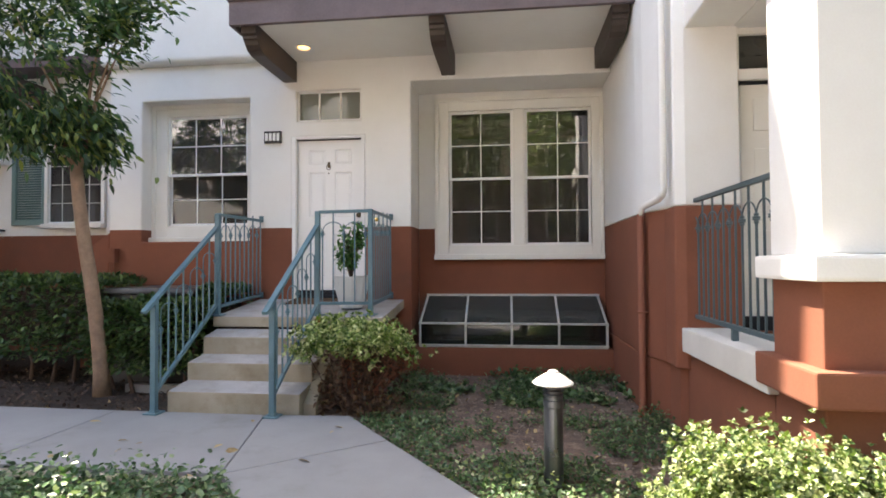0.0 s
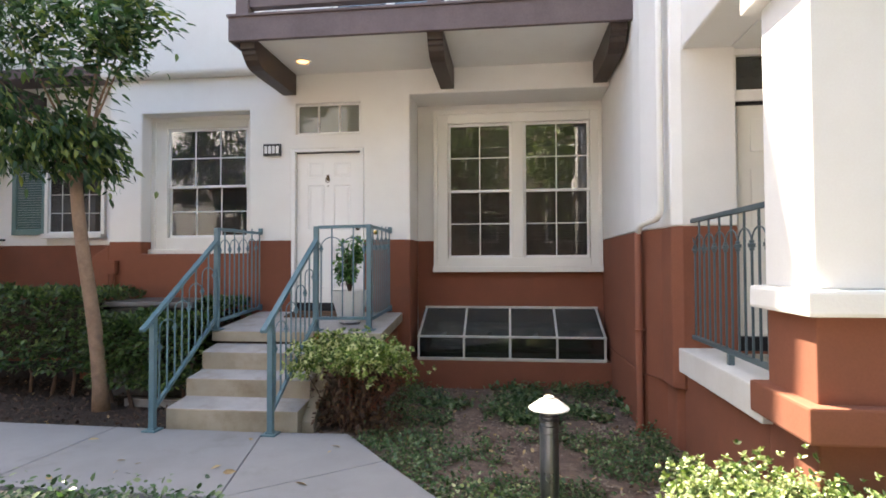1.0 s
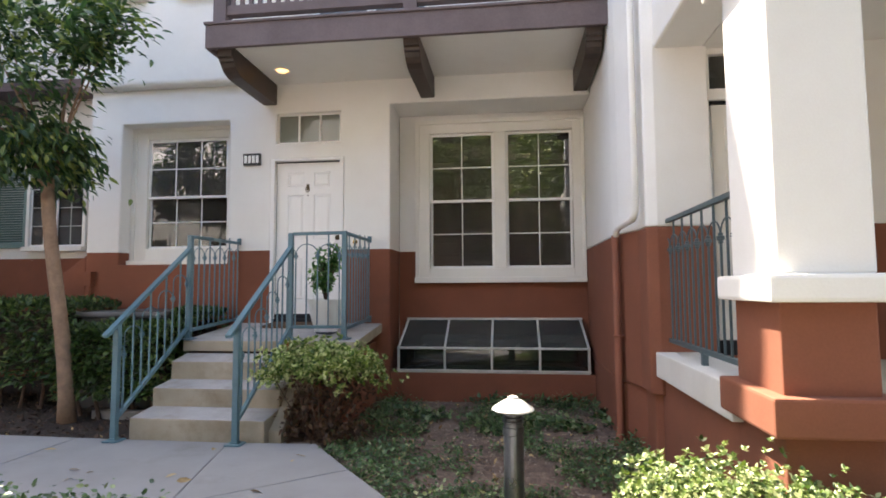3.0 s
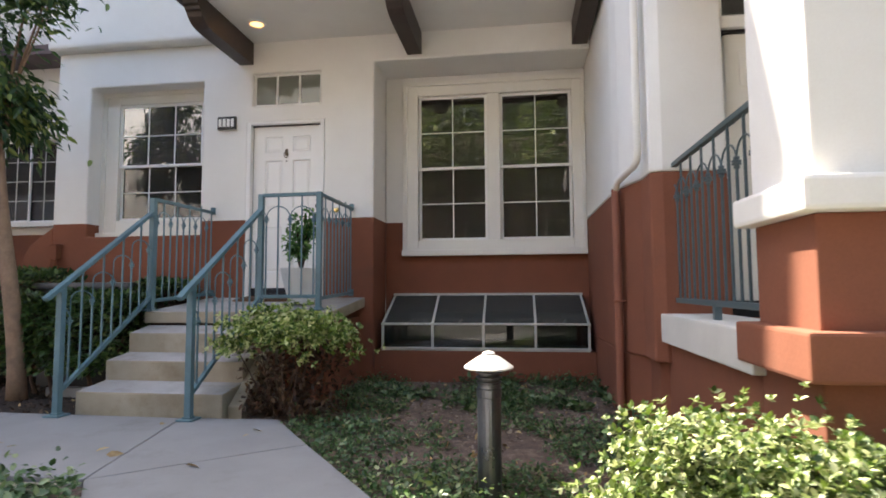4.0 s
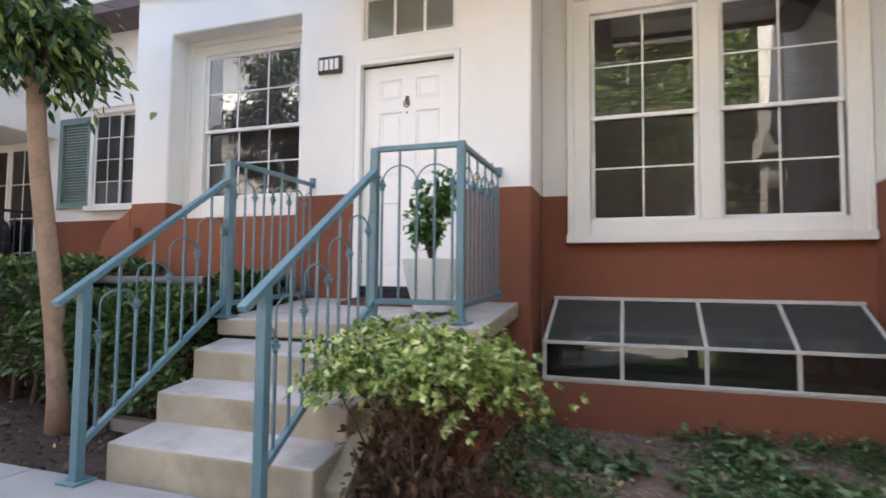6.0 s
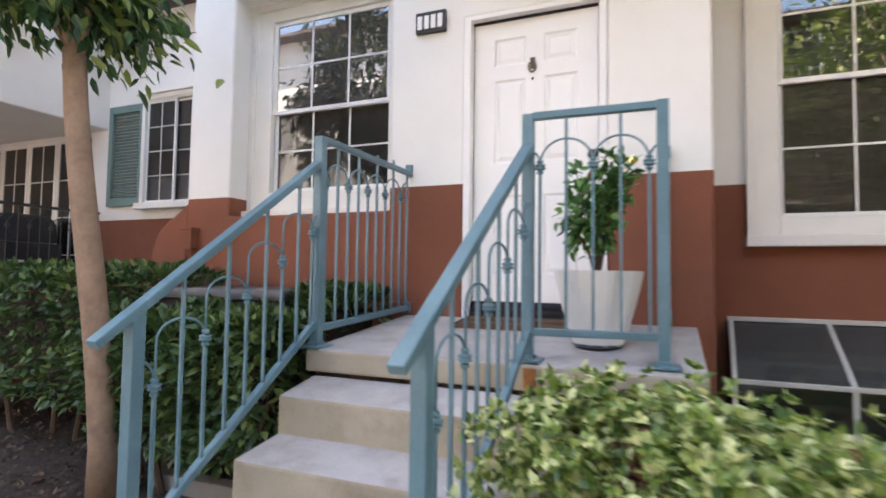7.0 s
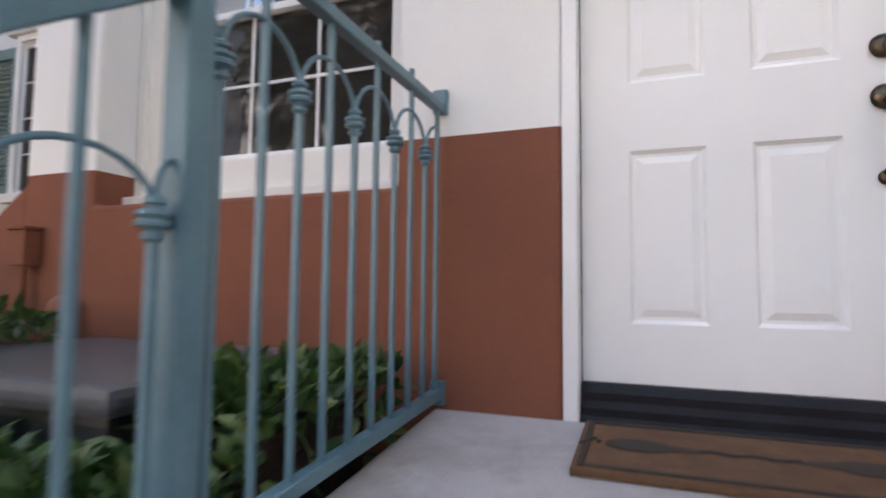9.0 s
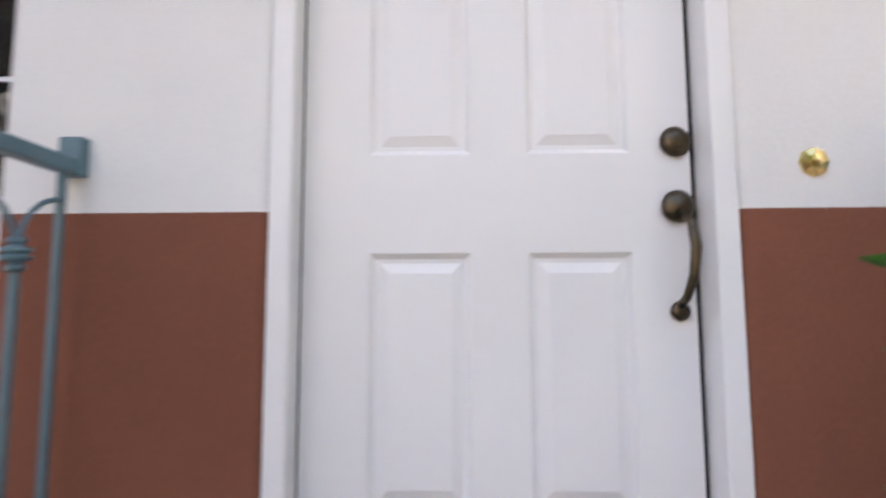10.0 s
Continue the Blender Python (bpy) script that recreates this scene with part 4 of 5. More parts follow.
baluster_run(lrail, (-8.13, 5.9), (-8.13, 8.22), 0.98, 0.98, 1.95, 1.95, 19, M_PLASTIC)
part("foot", box(-8.15, -8.11, 7.0, 7.04, 0.86, 0.98, 0.003), M_PLASTIC, lrail)

# ---- right porch details ----
d2 = thing("door_2", (2.52, 5.08, 0.8), "cream panelled neighbour door, closed, in the porch", "door", kind="structure")
part("leaf", box(2.10, 2.94, 5.06, 5.10, 0.92, 2.90, 0.004), M_TRIM, d2)
for z0, z1 in ((1.05, 1.65), (1.85, 2.35), (2.5, 2.78)):
    for x0 in (2.20, 2.58):
        part("panel", box(x0, x0 + 0.26, 5.048, 5.062, z0, z1, 0.006), M_TRIM, d2)
part("threshold", box(2.06, 2.98, 5.02, 5.12, 0.782, 0.918, 0.004), M_BLACK, d2)
part("head", box(2.06, 2.98, 5.045, 5.10, 2.905, 2.93), M_BLACK, d2)
w10 = thing("window_10", (2.52, 5.08, 3.02), "dark transom window over the porch door", "window", kind="structure")
part("pane", box(2.06, 2.98, 5.05, 5.055, 3.02, 3.32), M_DARKGLASS, w10)
part("backing", box(2.06, 2.98, 5.25, 5.26, 3.0, 3.34), M_ROOM, w10)
for c in ((2.05, 2.085, 3.02, 3.32), (2.955, 2.99, 3.02, 3.32)):
    part("window_frame", box(c[0], c[1], 5.03, 5.07, c[2], c[3], 0.003), M_VINYL, w10)

pipe = thing("downspout", (1.42, 5.6, -0.1), "rainwater downspout, white above and terracotta below the band", "downspout")
part("upper_pipe", tube([(1.446, 5.03, 9.9), (1.446, 5.03, 2.03), (1.444, 5.045, 1.975), (1.435, 5.13, 1.94), (1.392, 5.45, 1.912), (1.376, 5.53, 1.885), (1.372, 5.55, 1.81)], 0.031, 12), M_WHITE, pipe, smooth=True)
part("lower_pipe", tube([(1.372, 5.55, 1.84), (1.372, 5.55, 0.05), (1.35, 5.50, -0.03), (1.32, 5.40, -0.06)], 0.034, 12), M_RED, pipe, smooth=True)
part("clip", box(1.332, 1.43, 5.513, 5.587, 0.9, 0.914, 0.003), M_RED, pipe)

# ---- left porch contents ----
w11 = thing("window_11", (-9.0, 8.2, 0.9), "dark gridded patio window at the end of the porch", "window", kind="structure")
for xa, xb in ((-10.75, -10.17), (-10.15, -9.57), (-9.55, -8.97), (-8.95, -8.37)):
    s = sash(w11, xa, xb, 8.185, 0.88, 2.95, 2, 4, 0.045, M_SCREENED)
    part("screen", box(xa, xb, 8.235, 8.245, 0.88, 2.95), M_SCREEN, w11)
grill = thing("barbecue_grill", (-8.9, 7.7, 0.86), "black lidded gas barbecue grill on the porch", "grill")
part("cart", box(-9.2, -8.62, 7.30, 8.10, 0.95, 1.55, 0.015), M_PLASTIC, grill)
part("lid", profile_x([(7.33, 1.56), (7.35, 1.78), (7.44, 1.90), (7.95, 1.90), (8.04, 1.80), (8.07, 1.56)], -9.18, -8.66, 0.02), M_PLASTIC, grill)
part("side_shelf", box(-9.15, -8.68, 6.95, 7.29, 1.50, 1.54, 0.006), M_GREYRAIL, grill)
for x, y in ((-9.12, 7.38), (-8.7, 7.38), (-9.12, 8.02), (-8.7, 8.02)):
    part("wheel", box(x - 0.03, x + 0.03, y - 0.04, y + 0.04, 0.86, 0.95, 0.012), M_PLASTIC, grill)
tank = thing("gas_bottle", (-8.4, 7.42, 0.86), "small blue and white gas bottle", "bottle")
part("body", lathe([(0.0, 0.0), (0.12, 0.005), (0.14, 0.05), (0.14, 0.30), (0.10, 0.36), (0.04, 0.38), (0.0, 0.38)], 18), M_BLUE, tank, smooth=True, at=(0, 0, 0))
part("collar", lathe([(0.05, 0.37), (0.09, 0.37), (0.09, 0.47), (0.05, 0.47)], 14), M_VINYL, tank, at=(0, 0, 0))
eave = thing("eave", (-7.9, 6.6, 4.0), "brown timber eave beam on the left unit", "eave", kind="structure")
part("beam", box(-8.07, -7.62, 5.4, 7.0, 4.02, 4.22, 0.01), M_BEAM, eave)
part("soffit", box(-8.07, -7.66, 5.4, 7.0, 3.98, 4.018), M_WHITE, eave)
first = None
for k in range(8):
    at = (0.0, -1.1 + 0.2 * k, 0.24)
    if first is None:
        first = part("roof_tile", lathe([(0.075, -0.02), (0.085, 0.0), (0.085, 0.4), (0.075, 0.42)], 8), M_TILE, eave, at=at)
        tile_mesh = first.data
        tile_mesh.transform(pose(-0.17, 0, 0.0, 0, 72, 0))
    else:
        same(first, eave, at)

br = thing("bracket", (-7.5, 8.25, 4.0), "dark brown wooden bracket on the back wall", "bracket")
part("corbel", profile_x([(8.25, 4.3), (8.25, 3.98), (7.75, 3.98), (7.66, 4.05), (7.62, 4.16), (7.62, 4.3)], -7.6, -7.42, 0.008), M_CORBEL, br)

# ---- on the landing ----
mat_ = thing("doormat", (-2.28, 6.84, LAND), "worn brown coir doormat with a dark scroll pattern", "doormat")
part("coir", laid(box(-2.66, -1.84, 6.68, 7.04, LAND + 0.001, LAND + 0.022, 0.006)), M_MAT, mat_)
b = box(-2.645, -1.855, 6.695, 6.71, LAND + 0.0225, LAND + 0.026)
box(-2.645, -1.855, 7.01, 7.025, LAND + 0.0225, LAND + 0.026, bm=b)
box(-2.645, -2.63, 6.71, 7.01, LAND + 0.0225, LAND + 0.026, bm=b)
box(-1.87, -1.855, 6.71, 7.01, LAND + 0.0225, LAND + 0.026, bm=b)
part("border", laid(b), M_MATDARK, mat_)
b = bmesh.new()
TOP = LAND + 0.0225
for s in (-1, 1):
    cx = -2.25 + s * 0.255
    prism([(cx + 0.085 * math.cos(a), 6.865 + 0.042 * math.sin(a)) for a in [2 * math.pi * j / 18 for j in range(18)]], TOP, TOP + 0.003, 0.0, b)
    prism([(cx - s * 0.08, 6.885), (cx - s * 0.08, 6.845), (cx - s * 0.16, 6.858), (cx - s * 0.16, 6.872)], TOP, TOP + 0.0025, 0.0, b)
    tube([(cx + s * (0.10 + 0.01 * j), 6.865 + 0.022 * math.sin(j * 1.1), TOP + 0.001) for j in range(6)], 0.005, 5, b)
tube([(-2.36 + 0.02 * j, 6.865 + 0.006 * math.sin(j * 1.3), TOP + 0.001) for j in range(12)], 0.006, 5, b)
part("scroll_pattern", laid(b), M_MATDARK, mat_)

rng = np.random.default_rng(7)
POT = (-1.72, 6.38)
pot = thing("planter", (*POT, fall(POT[1]) + 0.002), "tall white ribbed planter pot on a saucer", "planter")
b = bmesh.new()
prof = [(0.122, 0.012), (0.150, 0.10), (0.178, 0.20), (0.203, 0.30), (0.220, 0.385), (0.206, 0.385), (0.196, 0.33)]
sides = 40
rings = [[b.verts.new(((r * (1 + 0.022 * (1 if k % 4 < 2 else -0.6))) * math.cos(2 * math.pi * k / sides), (r * (1 + 0.022 * (1 if k % 4 < 2 else -0.6))) * math.sin(2 * math.pi * k / sides), z)) for k in range(sides)] for r, z in prof]
for a, c in zip(rings, rings[1:]):
    for k in range(sides):
        b.faces.new((a[k], a[(k + 1) % sides], c[(k + 1) % sides], c[k]))
b.faces.new(rings[0][::-1])
part("body", b, M_POT, pot, at=(0, 0, 0))
part("saucer", lathe([(0.0, 0.0), (0.115, 0.0), (0.128, 0.016), (0.124, 0.018), (0.11, 0.008), (0.0, 0.008)], 24), M_BOLLARD, pot, at=(0, 0, 0.001))
part("soil", lathe([(0.0, 0.30), (0.195, 0.30), (0.195, 0.325), (0.0, 0.335)], 20), M_SOIL, pot, at=(0, 0, 0))
plant = thing("pot_plant", (*POT, fall(POT[1]) + 0.33), "leafy green shrub growing in the white planter", "plant")
ends = []
for k in range(13):
    a = 2 * math.pi * k / 13 + rng.uniform(-0.3, 0.3)
    r, h = rng.uniform(0.04, 0.17), rng.uniform(0.22, 0.64)
    z = fall(POT[1])
    p0, p1, p2 = (POT[0], POT[1], z + 0.32), (POT[0] + r * 0.35 * math.cos(a), POT[1] + r * 0.35 * math.sin(a), z + 0.36 + h * 0.5), (POT[0] + r * math.cos(a), POT[1] + r * math.sin(a), z + 0.38 + h)
    part("stem", tube([p0, p1, p2], [0.008, 0.006, 0.003], 5), M_TWIG, plant)
    for t in np.linspace(0.25, 1.0, 10):
        ends.append(np.array(p1) * (1 - t) + np.array(p2) * t)
ends = np.array(ends)
pl = np.repeat(ends, 6, axis=0) + rng.normal(0, 0.030, (len(ends) * 6, 3))
fc = pl - np.array([POT[0], POT[1], LAND + 0.65])
under(leaves("foliage", pl, fc / (np.linalg.norm(fc, axis=1)[:, None] + 0.1), 0.062, M_POTLEAF, rng, 0.6, 0.25, 1.2), plant)

# ---- wall fittings ----
meter = thing("wall_box", (-5.27, FACE, 1.5), "small terracotta painted utility box with a pipe on the wall", "utility box")
part("box", box(-5.32, -5.22, FACE - 0.085, FACE, 1.41, 1.58, 0.008), M_RED, meter)
part("lid", box(-5.33, -5.21, FACE - 0.097, FACE, 1.58, 1.60, 0.006), M_RED, meter)
part("conduit", tube([(-5.27, FACE - 0.045, 1.40), (-5.27, FACE - 0.045, 0.2)], 0.018, 8), M_RED, meter)
vent = thing("wall_vent", (-4.97, FACE, 1.22), "terracotta painted hooded vent on the wall", "vent")
part("hood", lathe([(0.0, 0.0), (0.06, 0.0), (0.065, 0.04), (0.05, 0.09), (0.025, 0.12), (0.0, 0.125)], 14, (-4.97, FACE - 0.065, 1.15)), M_RED, vent, smooth=True)
ac = thing("air_conditioner", (-4.15, 6.65, 0.0), "black outdoor cooling unit with a grey lid behind the hedge", "cooling unit")
part("body", box(-4.68, -3.62, 6.22, 6.96, LOW, 1.03, 0.03), M_PLASTIC, ac)
part("lid", box(-4.74, -3.56, 6.17, 7.02, 1.03, 1.10, 0.025), M_LID, ac, "grey dusty lid")
first = None
for k in range(14):
    at = (0, -0.435, 0.15 + 0.06 * k)
    if first is None:
        first = part("louvre", box(-0.5, 0.5, -0.008, 0.008, -0.006, 0.006), M_PLASTIC, ac, at=at)
    else:
        same(first, ac, at)

# ---- bollard light ----
BX, BY = 0.392, 3.75
bol = thing("bollard_light", (BX, BY, -0.05), "dark grey garden bollard light with a pale conical cap", "bollard")
part("shaft", lathe([(0.062, 0.0), (0.062, 0.50), (0.066, 0.505), (0.066, 0.545), (0.06, 0.55), (0.06, 0.57)], 24), M_BOLLARD, bol, smooth=False, at=(0, 0, 0))
part("lens", lathe([(0.055, 0.57), (0.055, 0.655)], 24), M_PLASTIC, bol, at=(0, 0, 0))
for k in range(3):
    part("louvre_ring", lathe([(0.056, 0.58 + 0.024 * k), (0.068, 0.577 + 0.024 * k), (0.068, 0.582 + 0.024 * k), (0.056, 0.586 + 0.024 * k)], 24), M_BOLLARD, bol, at=(0, 0, 0))
part("cap", lathe([(0.05, 0.648), (0.128, 0.648), (0.132, 0.656), (0.125, 0.664), (0.06, 0.708), (0.034, 0.720), (0.034, 0.728), (0.03, 0.732), (0.0, 0.742)], 32), M_CAP, bol, "pale metal conical cap", smooth=False, at=(0, 0, 0))

# ---- ground, path ----


def relief(x, y):
    return 0.03 * noise.noise((x * 0.9, y * 0.9, 3.1)) + 0.012 * noise.noise((x * 4.1, y * 4.1, 1.7))


b = bmesh.new()
xs = [-400, -60, -20, -10] + [-8 + 0.2 * k for k in range(60)] + [4, 8, 20, 60, 400]
ys = [-400, -60, -20, -8, -4] + [-2 + 0.2 * k for k in range(54)] + [9, 14, 30, 100, 400]
grid = [[b.verts.new((x, y, -0.055 + (relief(x, y) if -8 <= x <= 4 and -2 <= y <= 8.7 else 0))) for x in xs] for y in ys]
for j in range(len(ys) - 1):
    for i in range(len(xs) - 1):
        b.faces.new((grid[j][i], grid[j][i + 1], grid[j + 1][i + 1], grid[j + 1][i]))
g = mesh_ob("ground", b, M_SOIL, True)
tagged(g, "dark mulch and bare soil", "ground", kind="structure")

b = bmesh.new()
mx, my = [-8.05 + 0.15 * k for k in range(33)] + [-3.13], [4.98 + 0.15 * k for k in range(15)] + [8.24]
grid = [[b.verts.new((x, y, -0.028 + relief(x, y) * 0.7 + 0.012 * noise.noise((x * 9, y * 9, 5)))) for x in mx] for y in my]
for j in range(len(my) - 1):
    for i in range(len(mx) - 1):
        b.faces.new((grid[j][i], grid[j][i + 1], grid[j + 1][i + 1], grid[j + 1][i]))
tagged(mesh_ob("mulch_bed", b, M_MULCH, True), "dark bark mulch under the hedge", "mulch", kind="structure")
path = thing("path", (-1.6, 4.2, 0), "pale concrete garden path in slabs with joints", "path", kind="structure")


def slab(points, material=M_CONCRETE):
    """One cast slab, drawn in 5 mm from its joints."""
    c = Vector((sum(p[0] for p in points) / len(points), sum(p[1] for p in points) / len(points)))
    pts = [tuple(Vector(p) - (Vector(p) - c).normalized() * 0.007) for p in points]
    part("slab", prism(pts, -0.10, 0.0, 0.006), material, path)


D = Vector((0.62, -0.785))
E0, E1 = Vector((-1.79, 3.57)), Vector((-0.84, 4.36))
slab([(-1.79, 3.57), (-0.84, 4.36), (-1.33, 5.0), (-2.12, 4.955)])
slab([(-3.6, 3.58), (-1.79, 3.57), (-2.12, 4.955), (-3.6, 4.965)])
for k in range(4):
    slab([(-5.2 - 1.6 * k, 3.58), (-3.6 - 1.6 * k, 3.58), (-3.6 - 1.6 * k, 4.965 + 0.03 * k), (-5.2 - 1.6 * k, 4.995 + 0.03 * k)])
for k in range(3):
    a, c = E0 + D * (1.5 * k), E1 + D * (1.5 * k)
    slab([tuple(a), tuple(a + D * 1.5), tuple(c + D * 1.5), tuple(c)])
# court paving out of view, added to set the bounce light on the fronts
for k in range(10):
    for j in range(3):
        slab([(-10 + 2 * k, -4.2 + 1.5 * j), (-8 + 2 * k, -4.2 + 1.5 * j), (-8 + 2 * k, -2.7 + 1.5 * j), (-10 + 2 * k, -2.7 + 1.5 * j)], M_COURT)
built("pavement", box(-9.0, 7.0, -7.0, 1.9, -0.12, -0.02, 0.01), M_COURT, "unseen grey paving added to bounce sunlight", "pavement")
built("kerb", box(-8.0, -1.9, 3.44, 3.56, -0.12, -0.02, 0.008), M_STEP)
built("hedge_kerb", box(-4.15, -3.2, 5.80, 5.90, -0.12, 0.05, 0.01), M_CONCRETE)


def on_path(x, y):
    if y > 3.56 and y < 5.0 and x < -1.33 + (5.0 - y) * 0.77:
        return True
    u = (Vector((x, y)) - E0)
    side = u.dot(Vector((0.785, 0.62)))
    return -0.02 < side < 1.26 and y < 3.75 and y > -3.0 or y < 0.32


# ---- planting ----


def hedge(name, x0, x1, y0, y1, z1, n, label, leaf=0.075):
    h = thing(name, ((x0 + x1) / 2, (y0 + y1) / 2, 0), label, "hedge")
    c, hf = np.array([(x0 + x1) / 2, (y0 + y1) / 2, z1 * 0.62]), np.array([(x1 - x0) / 2, (y1 - y0) / 2, z1 * 0.38])
    p = rng.uniform(-1, 1, (n, 3))
    ax = rng.choice(3, n, p=[0.15, 0.45, 0.40])
    s = np.where(rng.uniform(size=n) < 0.5, -1.0, 1.0)
    s = np.where(ax == 1, np.where(rng.uniform(size=n) < 0.85, -1.0, 1.0), np.where(ax == 2, 1.0, s))
    skin = s * (1 - np.abs(rng.normal(0, 0.10, n)))
    p[np.arange(n), ax] = skin
    face = np.zeros((n, 3))
    face[np.arange(n), ax] = s
    pts = c + p * hf
    wob = np.array([noise.noise((q[0] * 3.1, q[1] * 3.1, q[2] * 3.1)) for q in pts])
    pts += face * (wob * 0.10)[:, None]
    # rounded shoulders
    top = np.clip((p[:, 2] - 0.5) * 2, 0, 1)
    pts[:, 1] += top * 0.10 * (p[:, 1] < -0.6)
    under(leaves("foliage", pts, face, leaf, M_HEDGE, rng, 0.75, 0.1, 1.15), h)
    b = bmesh.new()
    for k in range(int((x1 - x0) * 3) + 1):
        x = x0 + 0.15 + k / 3.0
        y = y0 + 0.06 + rng.uniform(0, 0.25)
        tube([(x, y, -0.1), (x + rng.uniform(-0.1, 0.1), y - 0.02, 0.2), (x + rng.uniform(-0.25, 0.25), y + 0.02, 0.55)], [0.024, 0.018, 0.012], 6, b)
    part("branchwork", b, M_TWIG, h)
    # dark solid box painted as the shade between the leaves
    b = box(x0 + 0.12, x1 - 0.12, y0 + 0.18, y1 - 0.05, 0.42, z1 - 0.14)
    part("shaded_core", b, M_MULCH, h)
    return h


hedge("hedge", -7.9, -4.62, 5.95, 6.85, 1.22, 9000, "clipped dark green hedge over mulch")
hedge("hedge", -4.50, -3.24, 5.62, 6.16, 0.93, 5600, "dark green hedge beside the steps", 0.08)
hedge("hedge", -3.56, -3.22, 6.16, 6.95, 1.10, 1900, "leafy green hedge against the landing", 0.082)


def shrub(label, centre, radii, n, size, clumps, mat, lift, low=-0.25, withered=0, reach=1.0):
    s = thing("shrub", (centre[0], centre[1], -0.05), label, "shrub", "")
    b = bmesh.new()
    pts, dirs = [], []
    for k in range(clumps):
        a, e = rng.uniform(0, 2 * math.pi), rng.uniform(low, 1.0)
        q = np.array(centre) + np.array(radii) * np.array([math.cos(a) * math.sqrt(max(0, 1 - e * e * 0.8)), math.sin(a) * math.sqrt(max(0, 1 - e * e * 0.8)), e]) * rng.uniform(0.5, reach)
        base = np.array([centre[0] + rng.uniform(-0.12, 0.12), centre[1] + rng.uniform(-0.1, 0.1), -0.06])
        mid = (base + q) / 2 + np.array([0, 0, -0.05])
        if k % 6 == 0:
            tube([tuple(base), tuple(mid), tuple(q)], [0.010, 0.006, 0.003], 4, b)
        # leaves in rosettes of seven round each shoot
        m = n // clumps // 7
        g = q + rng.normal(0, 1, (m, 3)) * np.array([0.075, 0.075, 0.055]) * lift
        o = g - np.array(centre) + np.array([0, 0, 0.22])
        o = o / (np.linalg.norm(o, axis=1)[:, None] + 1e-6)
        u = np.cross(o, rng.normal(0, 1, (m, 3)))
        u /= np.linalg.norm(u, axis=1)[:, None] + 1e-6
        v = np.cross(o, u)
        for c in range(7):
            w = 2.4 * c
            pts.append(g - o * 0.012 * (c / 7))
            dirs.append(math.cos(w) * u + math.sin(w) * v + o * (0.9 - 0.11 * c))
    part("branchwork", b, M_TWIG, s)
    under(leaves("foliage", np.concatenate(pts), np.concatenate(dirs), size, mat, rng, 0.22, 0.0, 1.5), s)
    if withered:
        p = np.column_stack([np.clip(rng.normal(0.1, 0.4, withered), -0.55, 0.8) * radii[0], np.clip(rng.normal(0, 0.5, withered), -0.8, 0.8) * radii[1], rng.uniform(0.0, centre[2] - 0.02, withered)]) + np.array([centre[0], centre[1], 0])
        under(leaves("withered_foliage", p, rng.normal(0, 1, (withered, 3)), 0.055, M_DEADLEAF, rng, 0.3, 0.2, 1.2), s, "dark reddish-brown inner leaves")
    return s


shrub("pale variegated shrub beside the steps", (-1.37, 5.27, 0.62), (0.57, 0.36, 0.23), 8400, 0.041, 96, M_SHRUB, 1.0, -0.35, 1500, 1.15)
shrub("bright yellow-green variegated shrub by the pier", (1.28, 2.72, 0.28), (0.52, 0.34, 0.33), 26000, 0.027, 170, M_BUSH, 0.95)
shrub("bright yellow-green variegated shrub by the pier", (1.99, 2.55, 0.20), (0.46, 0.34, 0.29), 18000, 0.027, 130, M_BUSH, 0.95)


def tree(base, top, crown, n, size, leaf, label, trunk=0.085, clumps=46, low=0, puff=0.26, wide=1.25, droop=0.25, side=None):
    t = thing("tree", (base[0], base[1], -0.05), label, "tree")
    b = bmesh.new()
    B, T = np.array(base), np.array(top)
    pts = []
    for k in range(9):
        f = k / 8
        p = B * (1 - f) + T * f + np.array([0.03 * math.sin(f * 5), 0.02 * math.cos(f * 4), 0])
        pts.append(tuple(p))
    rad = [trunk * (1.25 if k == 0 else 1.0 - 0.22 * k / 8) for k in range(9)]
    tube(pts, rad, 12, b)
    part("trunk", b, M_BARK, t, smooth=True)
    C, R = np.array(crown[0]), np.array(crown[1])
    lp, ld = [], []
    for k in range(clumps):
        d = rng.normal(0, 1, 3)
        d /= np.linalg.norm(d)
        q = C + d * R * rng.uniform(0.4, 1.12)
        if k >= clumps - low:
            q = T + np.array([-0.05, 0, 0.36]) + rng.normal(0, 1, 3) * np.array([0.18, 0.16, 0.12])
        if side and k < side[2]:
            q = np.array(side[0]) + d * np.array(side[1]) * rng.uniform(0.3, 1.0)
        if k < 4 or 24 <= k < 29:
            lb = bmesh.new()
            m1 = T + (q - T) * 0.35 + np.array([0, 0, 0.18])
            tube([tuple(T - np.array([0, 0, 0.06])), tuple(m1), tuple(q)], [trunk * 0.32, trunk * 0.17, trunk * 0.05], 6, lb)
            part("limb", lb, M_BARK, t, smooth=True)
        m = n // clumps // (2 if side and k < side[2] else 1)
        s = R.mean() * puff
        g = q + rng.normal(0, 1, (m, 3)) * np.array([s, s, s * 0.75])
        lp.append(g)
        o = g - C
        ld.append(o / (np.linalg.norm(o, axis=1)[:, None] + 1e-6))
    under(leaves("crown", np.concatenate(lp), np.concatenate(ld), size, leaf, rng, 0.65, droop, wide), t)
    return t


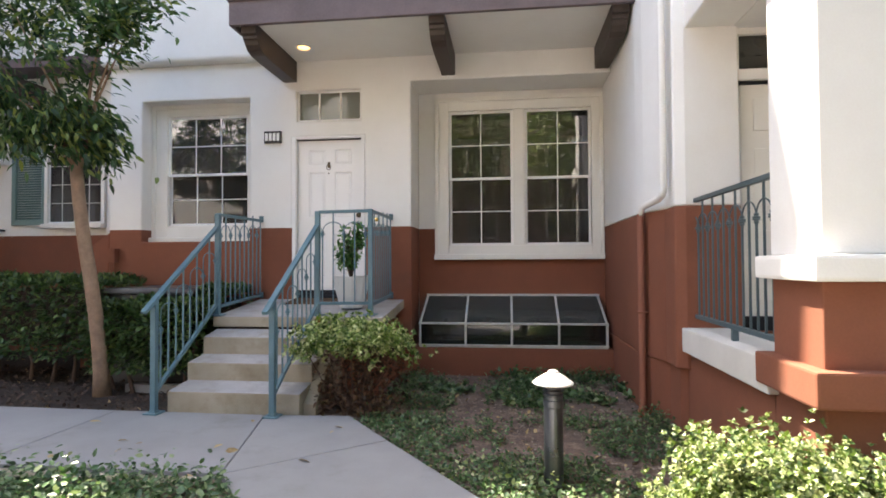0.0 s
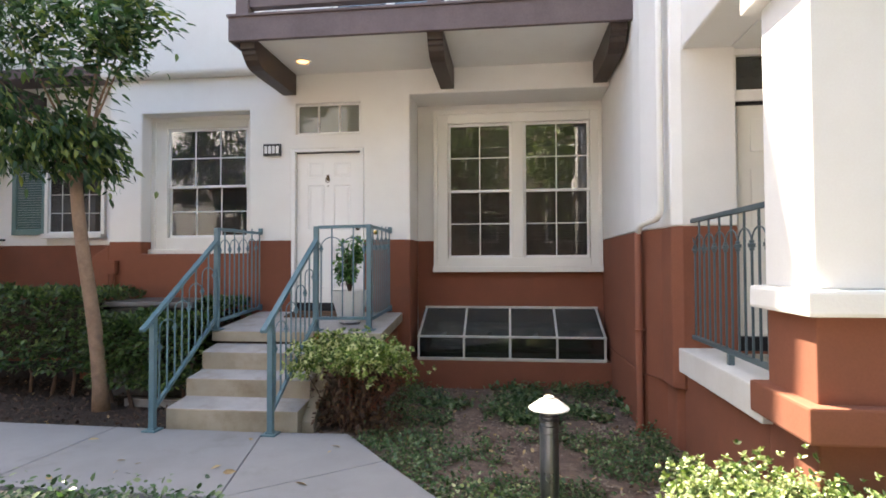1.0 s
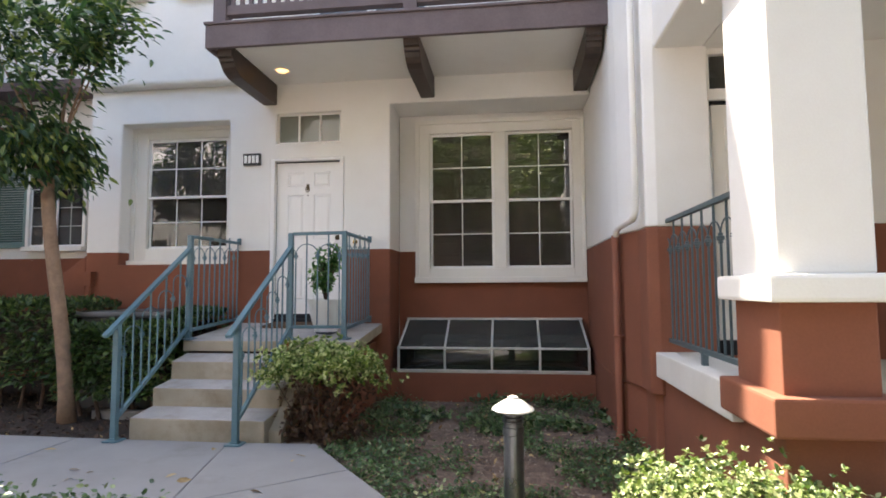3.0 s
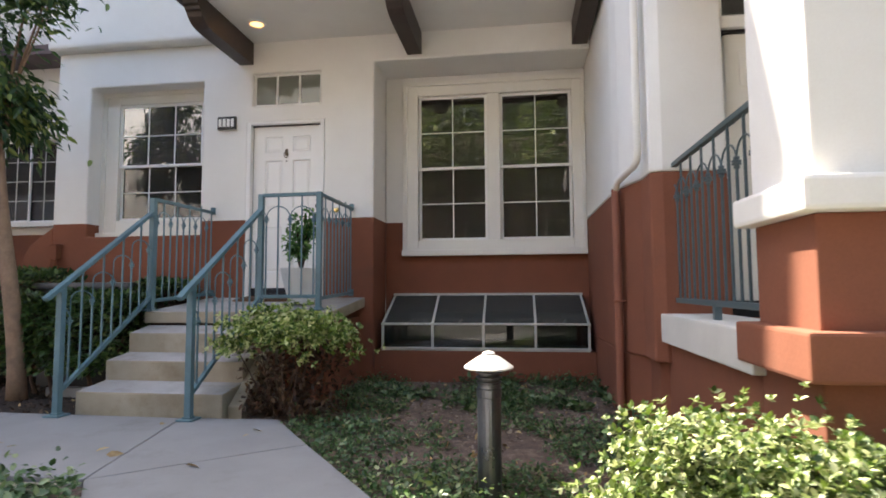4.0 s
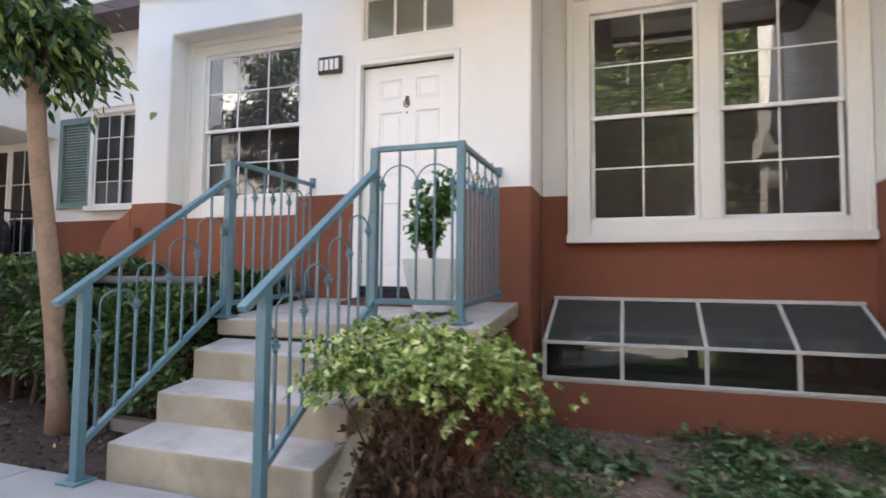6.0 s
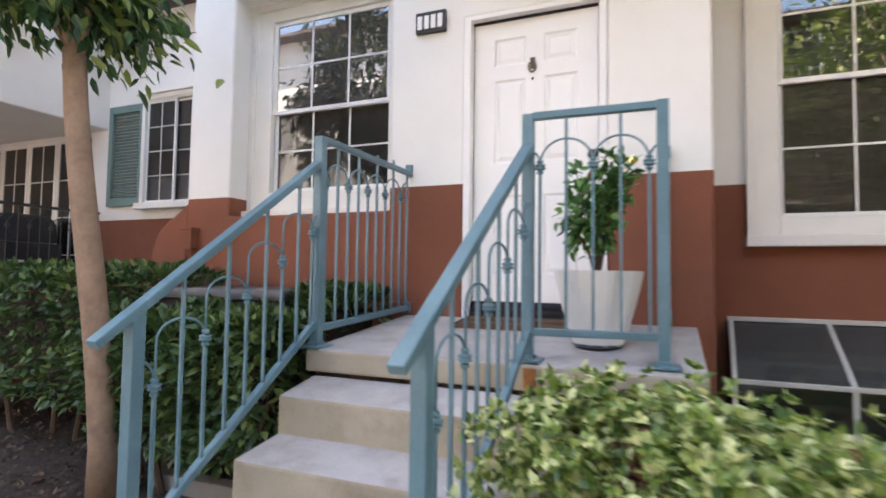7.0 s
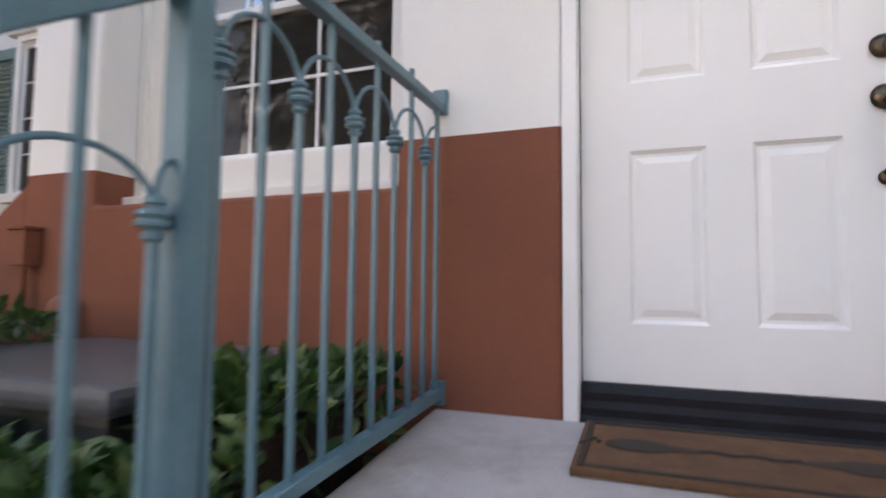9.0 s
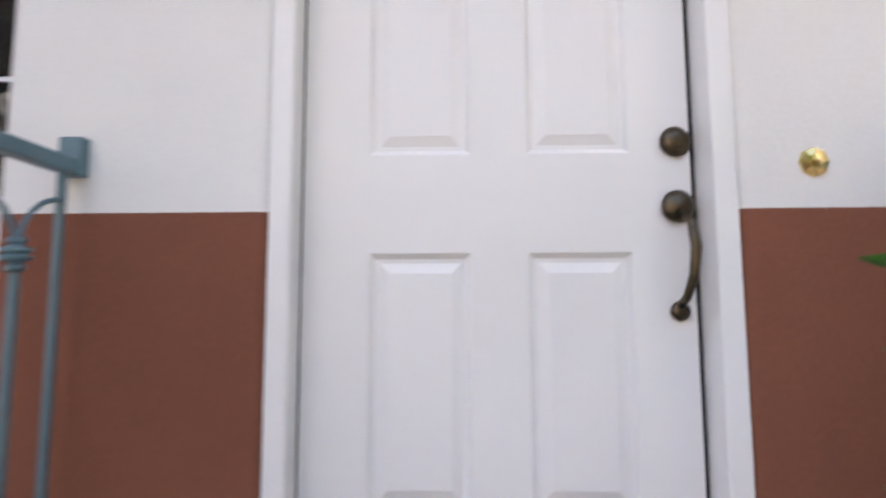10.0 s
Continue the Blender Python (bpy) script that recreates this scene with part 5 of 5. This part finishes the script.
tree((-4.27, 5.59, -0.08), (-4.46, 5.48, 2.45), ((-5.08, 5.15, 3.60), (1.0, 0.50, 0.98)), 10500, 0.118, M_LEAF, "young street tree with tan trunk and glossy green leaves", 0.077, 92, 16, 0.16, 0.88, 0.45, ((-3.88, 5.22, 3.95), (0.58, 0.24, 0.52), 24))
# trees reflected in the panes; the nearest is placed to block sky from the pier
for x, y, z, r in ((3.3, -1.4, 5.0, 2.3), (-1.4, -5.2, 6.2, 2.8), (6.2, -5.4, 5.2, 2.4)):
    tree((x, y, -0.05), (x - 0.1, y + 0.1, z - 2.0), ((x - 0.1, y, z), (r, r * 0.9, r * 1.05)), 6500, 0.2, M_FARLEAF, "sunlit green tree across the court", 0.10, 55)

# houses across the court, seen in the panes


def house(x0, x1, y, top, ridge, label, paint):
    h = thing("house", ((x0 + x1) / 2, y, 0), label, "house")
    part("wall", box(x0, x1, y - 4, y, LOW, top), paint, h)
    part("base_band", box(x0, x1, y, y + 0.05, LOW, 1.86), M_RED, h)
    part("roof", profile_x([(y + 0.6, top), (y - 3.5, ridge), (y - 7.5, top)], x0 - 0.5, x1 + 0.5), M_TILE, h)
    part("eave", box(x0 - 0.5, x1 + 0.5, y, y + 0.7, top - 0.18, top), M_BEAM, h)
    x = x0 + 1.6
    while x < x1 - 1:
        z = 2.4
        while z < top - 1.8:
            w = part("window", box(x - 0.7, x + 0.7, y, y + 0.06, z, z + 1.4, 0.01), M_TRIM, h)
            part("pane", box(x - 0.6, x + 0.6, y + 0.06, y + 0.07, z + 0.1, z + 1.3), M_SCREEN, w)
            z += 2.8
        x += 3.4


house(-6, 14, -8.5, 9.8, 11.4, "brown stucco house across the court with brown eaves", M_BROWN)
house(-28, -7, -9.5, 12.4, 14.0, "tall white stucco house across the court with tiled roof", M_WHITE)

# ---- ground cover and litter ----


def cover(name, n, x0, x1, y0, y1, keep, size, mat, label, height=0.05, rise=0.0):
    p = np.column_stack([rng.uniform(x0, x1, n), rng.uniform(y0, y1, n)])
    z = np.array([relief(x, y) for x, y in p])
    ok = np.array([keep(x, y) for x, y in p])
    p, z = p[ok], z[ok]
    up = np.abs(rng.normal(0, height, len(p)))
    pts = np.column_stack([p, z - 0.055 + up + rise])
    face = rng.normal(0, 1, (len(p), 3))
    face[:, 2] = np.abs(face[:, 2]) * 0.5
    ob = leaves(name, pts, face, size, mat, rng, 0.3, 0.0, 1.4)
    return tagged(ob, label, "plants", kind="stuff")


def patch(x, y):
    if on_path(x, y) or (y > 5.0 and x < -1.2) or x > SIDE + 0.15 or (x > 1.0 and y < 3.2):
        return False
    v = noise.noise((x * 1.3 + 4, y * 1.3, 0.3)) + 0.35 * noise.noise((x * 5, y * 5, 2.0))
    edge = 0.35 if y < 5.2 else 0.0
    return v + edge > 0.08


cover("ground_cover", 7000, -1.2, 1.4, 5.6, 7.08, lambda x, y: noise.noise((x * 1.7 + 9, y * 2.3, 4.0)) + 0.3 * noise.noise((x * 7, y * 7, 1.0)) > 0.13, 0.07, M_IVY, "trailing dark green creeper below the low window", 0.045)
cover("ground_cover", 40000, -1.3, 1.5, 2.6, 7.6, patch, 0.034, M_IVY, "patchy low green ground cover on bare soil")
cover("ground_cover", 16000, -6.5, -1.0, 2.2, 3.5, lambda x, y: not on_path(x, y) and y < 3.48, 0.05, M_IVY, "dense low green ground cover beside the path", 0.09)
cover("ground_cover", 1500, -0.75, 0.75, 2.7, 4.0, lambda x, y: not on_path(x, y) and noise.noise((x * 2.2, y * 2.2, 7.0)) > 0.05, 0.042, M_BUSH, "pale variegated ground cover at the path edge", 0.07)
# planting added mostly out of view to dull sunlit ground bounce onto the pier
cover("ground_cover", 7000, 0.3, 6.0, 1.95, 2.7, lambda x, y: not on_path(x, y), 0.06, M_IVY, "low green planting added to cut ground bounce", 0.08)
cover("leaf_litter", 3600, -1.25, 1.4, 3.3, 7.6, lambda x, y: not on_path(x, y) and noise.noise((x * 2.1, y * 2.1, 12.0)) > -0.2, 0.03, M_LITTER, "fine mixed leaf litter and pale chips on the soil", 0.008)
cover("bark_chips", 2400, -8.0, -3.2, 4.99, 7.0, lambda x, y: True, 0.045, M_CHIP, "loose brown bark chips and dry leaves on the mulch", 0.012, 0.028)
cover("fallen_leaves", 1400, -7.5, 1.4, 2.4, 7.6, lambda x, y: not on_path(x, y) and not (y > 4.9 and -3.2 < x < -1.2), 0.05, M_DRY, "scattered dry brown leaves on the soil", 0.012)
b = rng.uniform(0, 1, (12, 2)) * np.array([3.2, 1.2]) + np.array([-3.6, 3.7])
tagged(leaves("fallen_leaves", np.column_stack([b, np.full(len(b), 0.012)]), rng.normal(0, 1, (len(b), 3)) * np.array([1, 1, 0.02]), 0.085, M_DRY, rng, 0.0, 0.0, 1.0), "yellow-brown fallen leaves on the path", "leaves", kind="stuff")
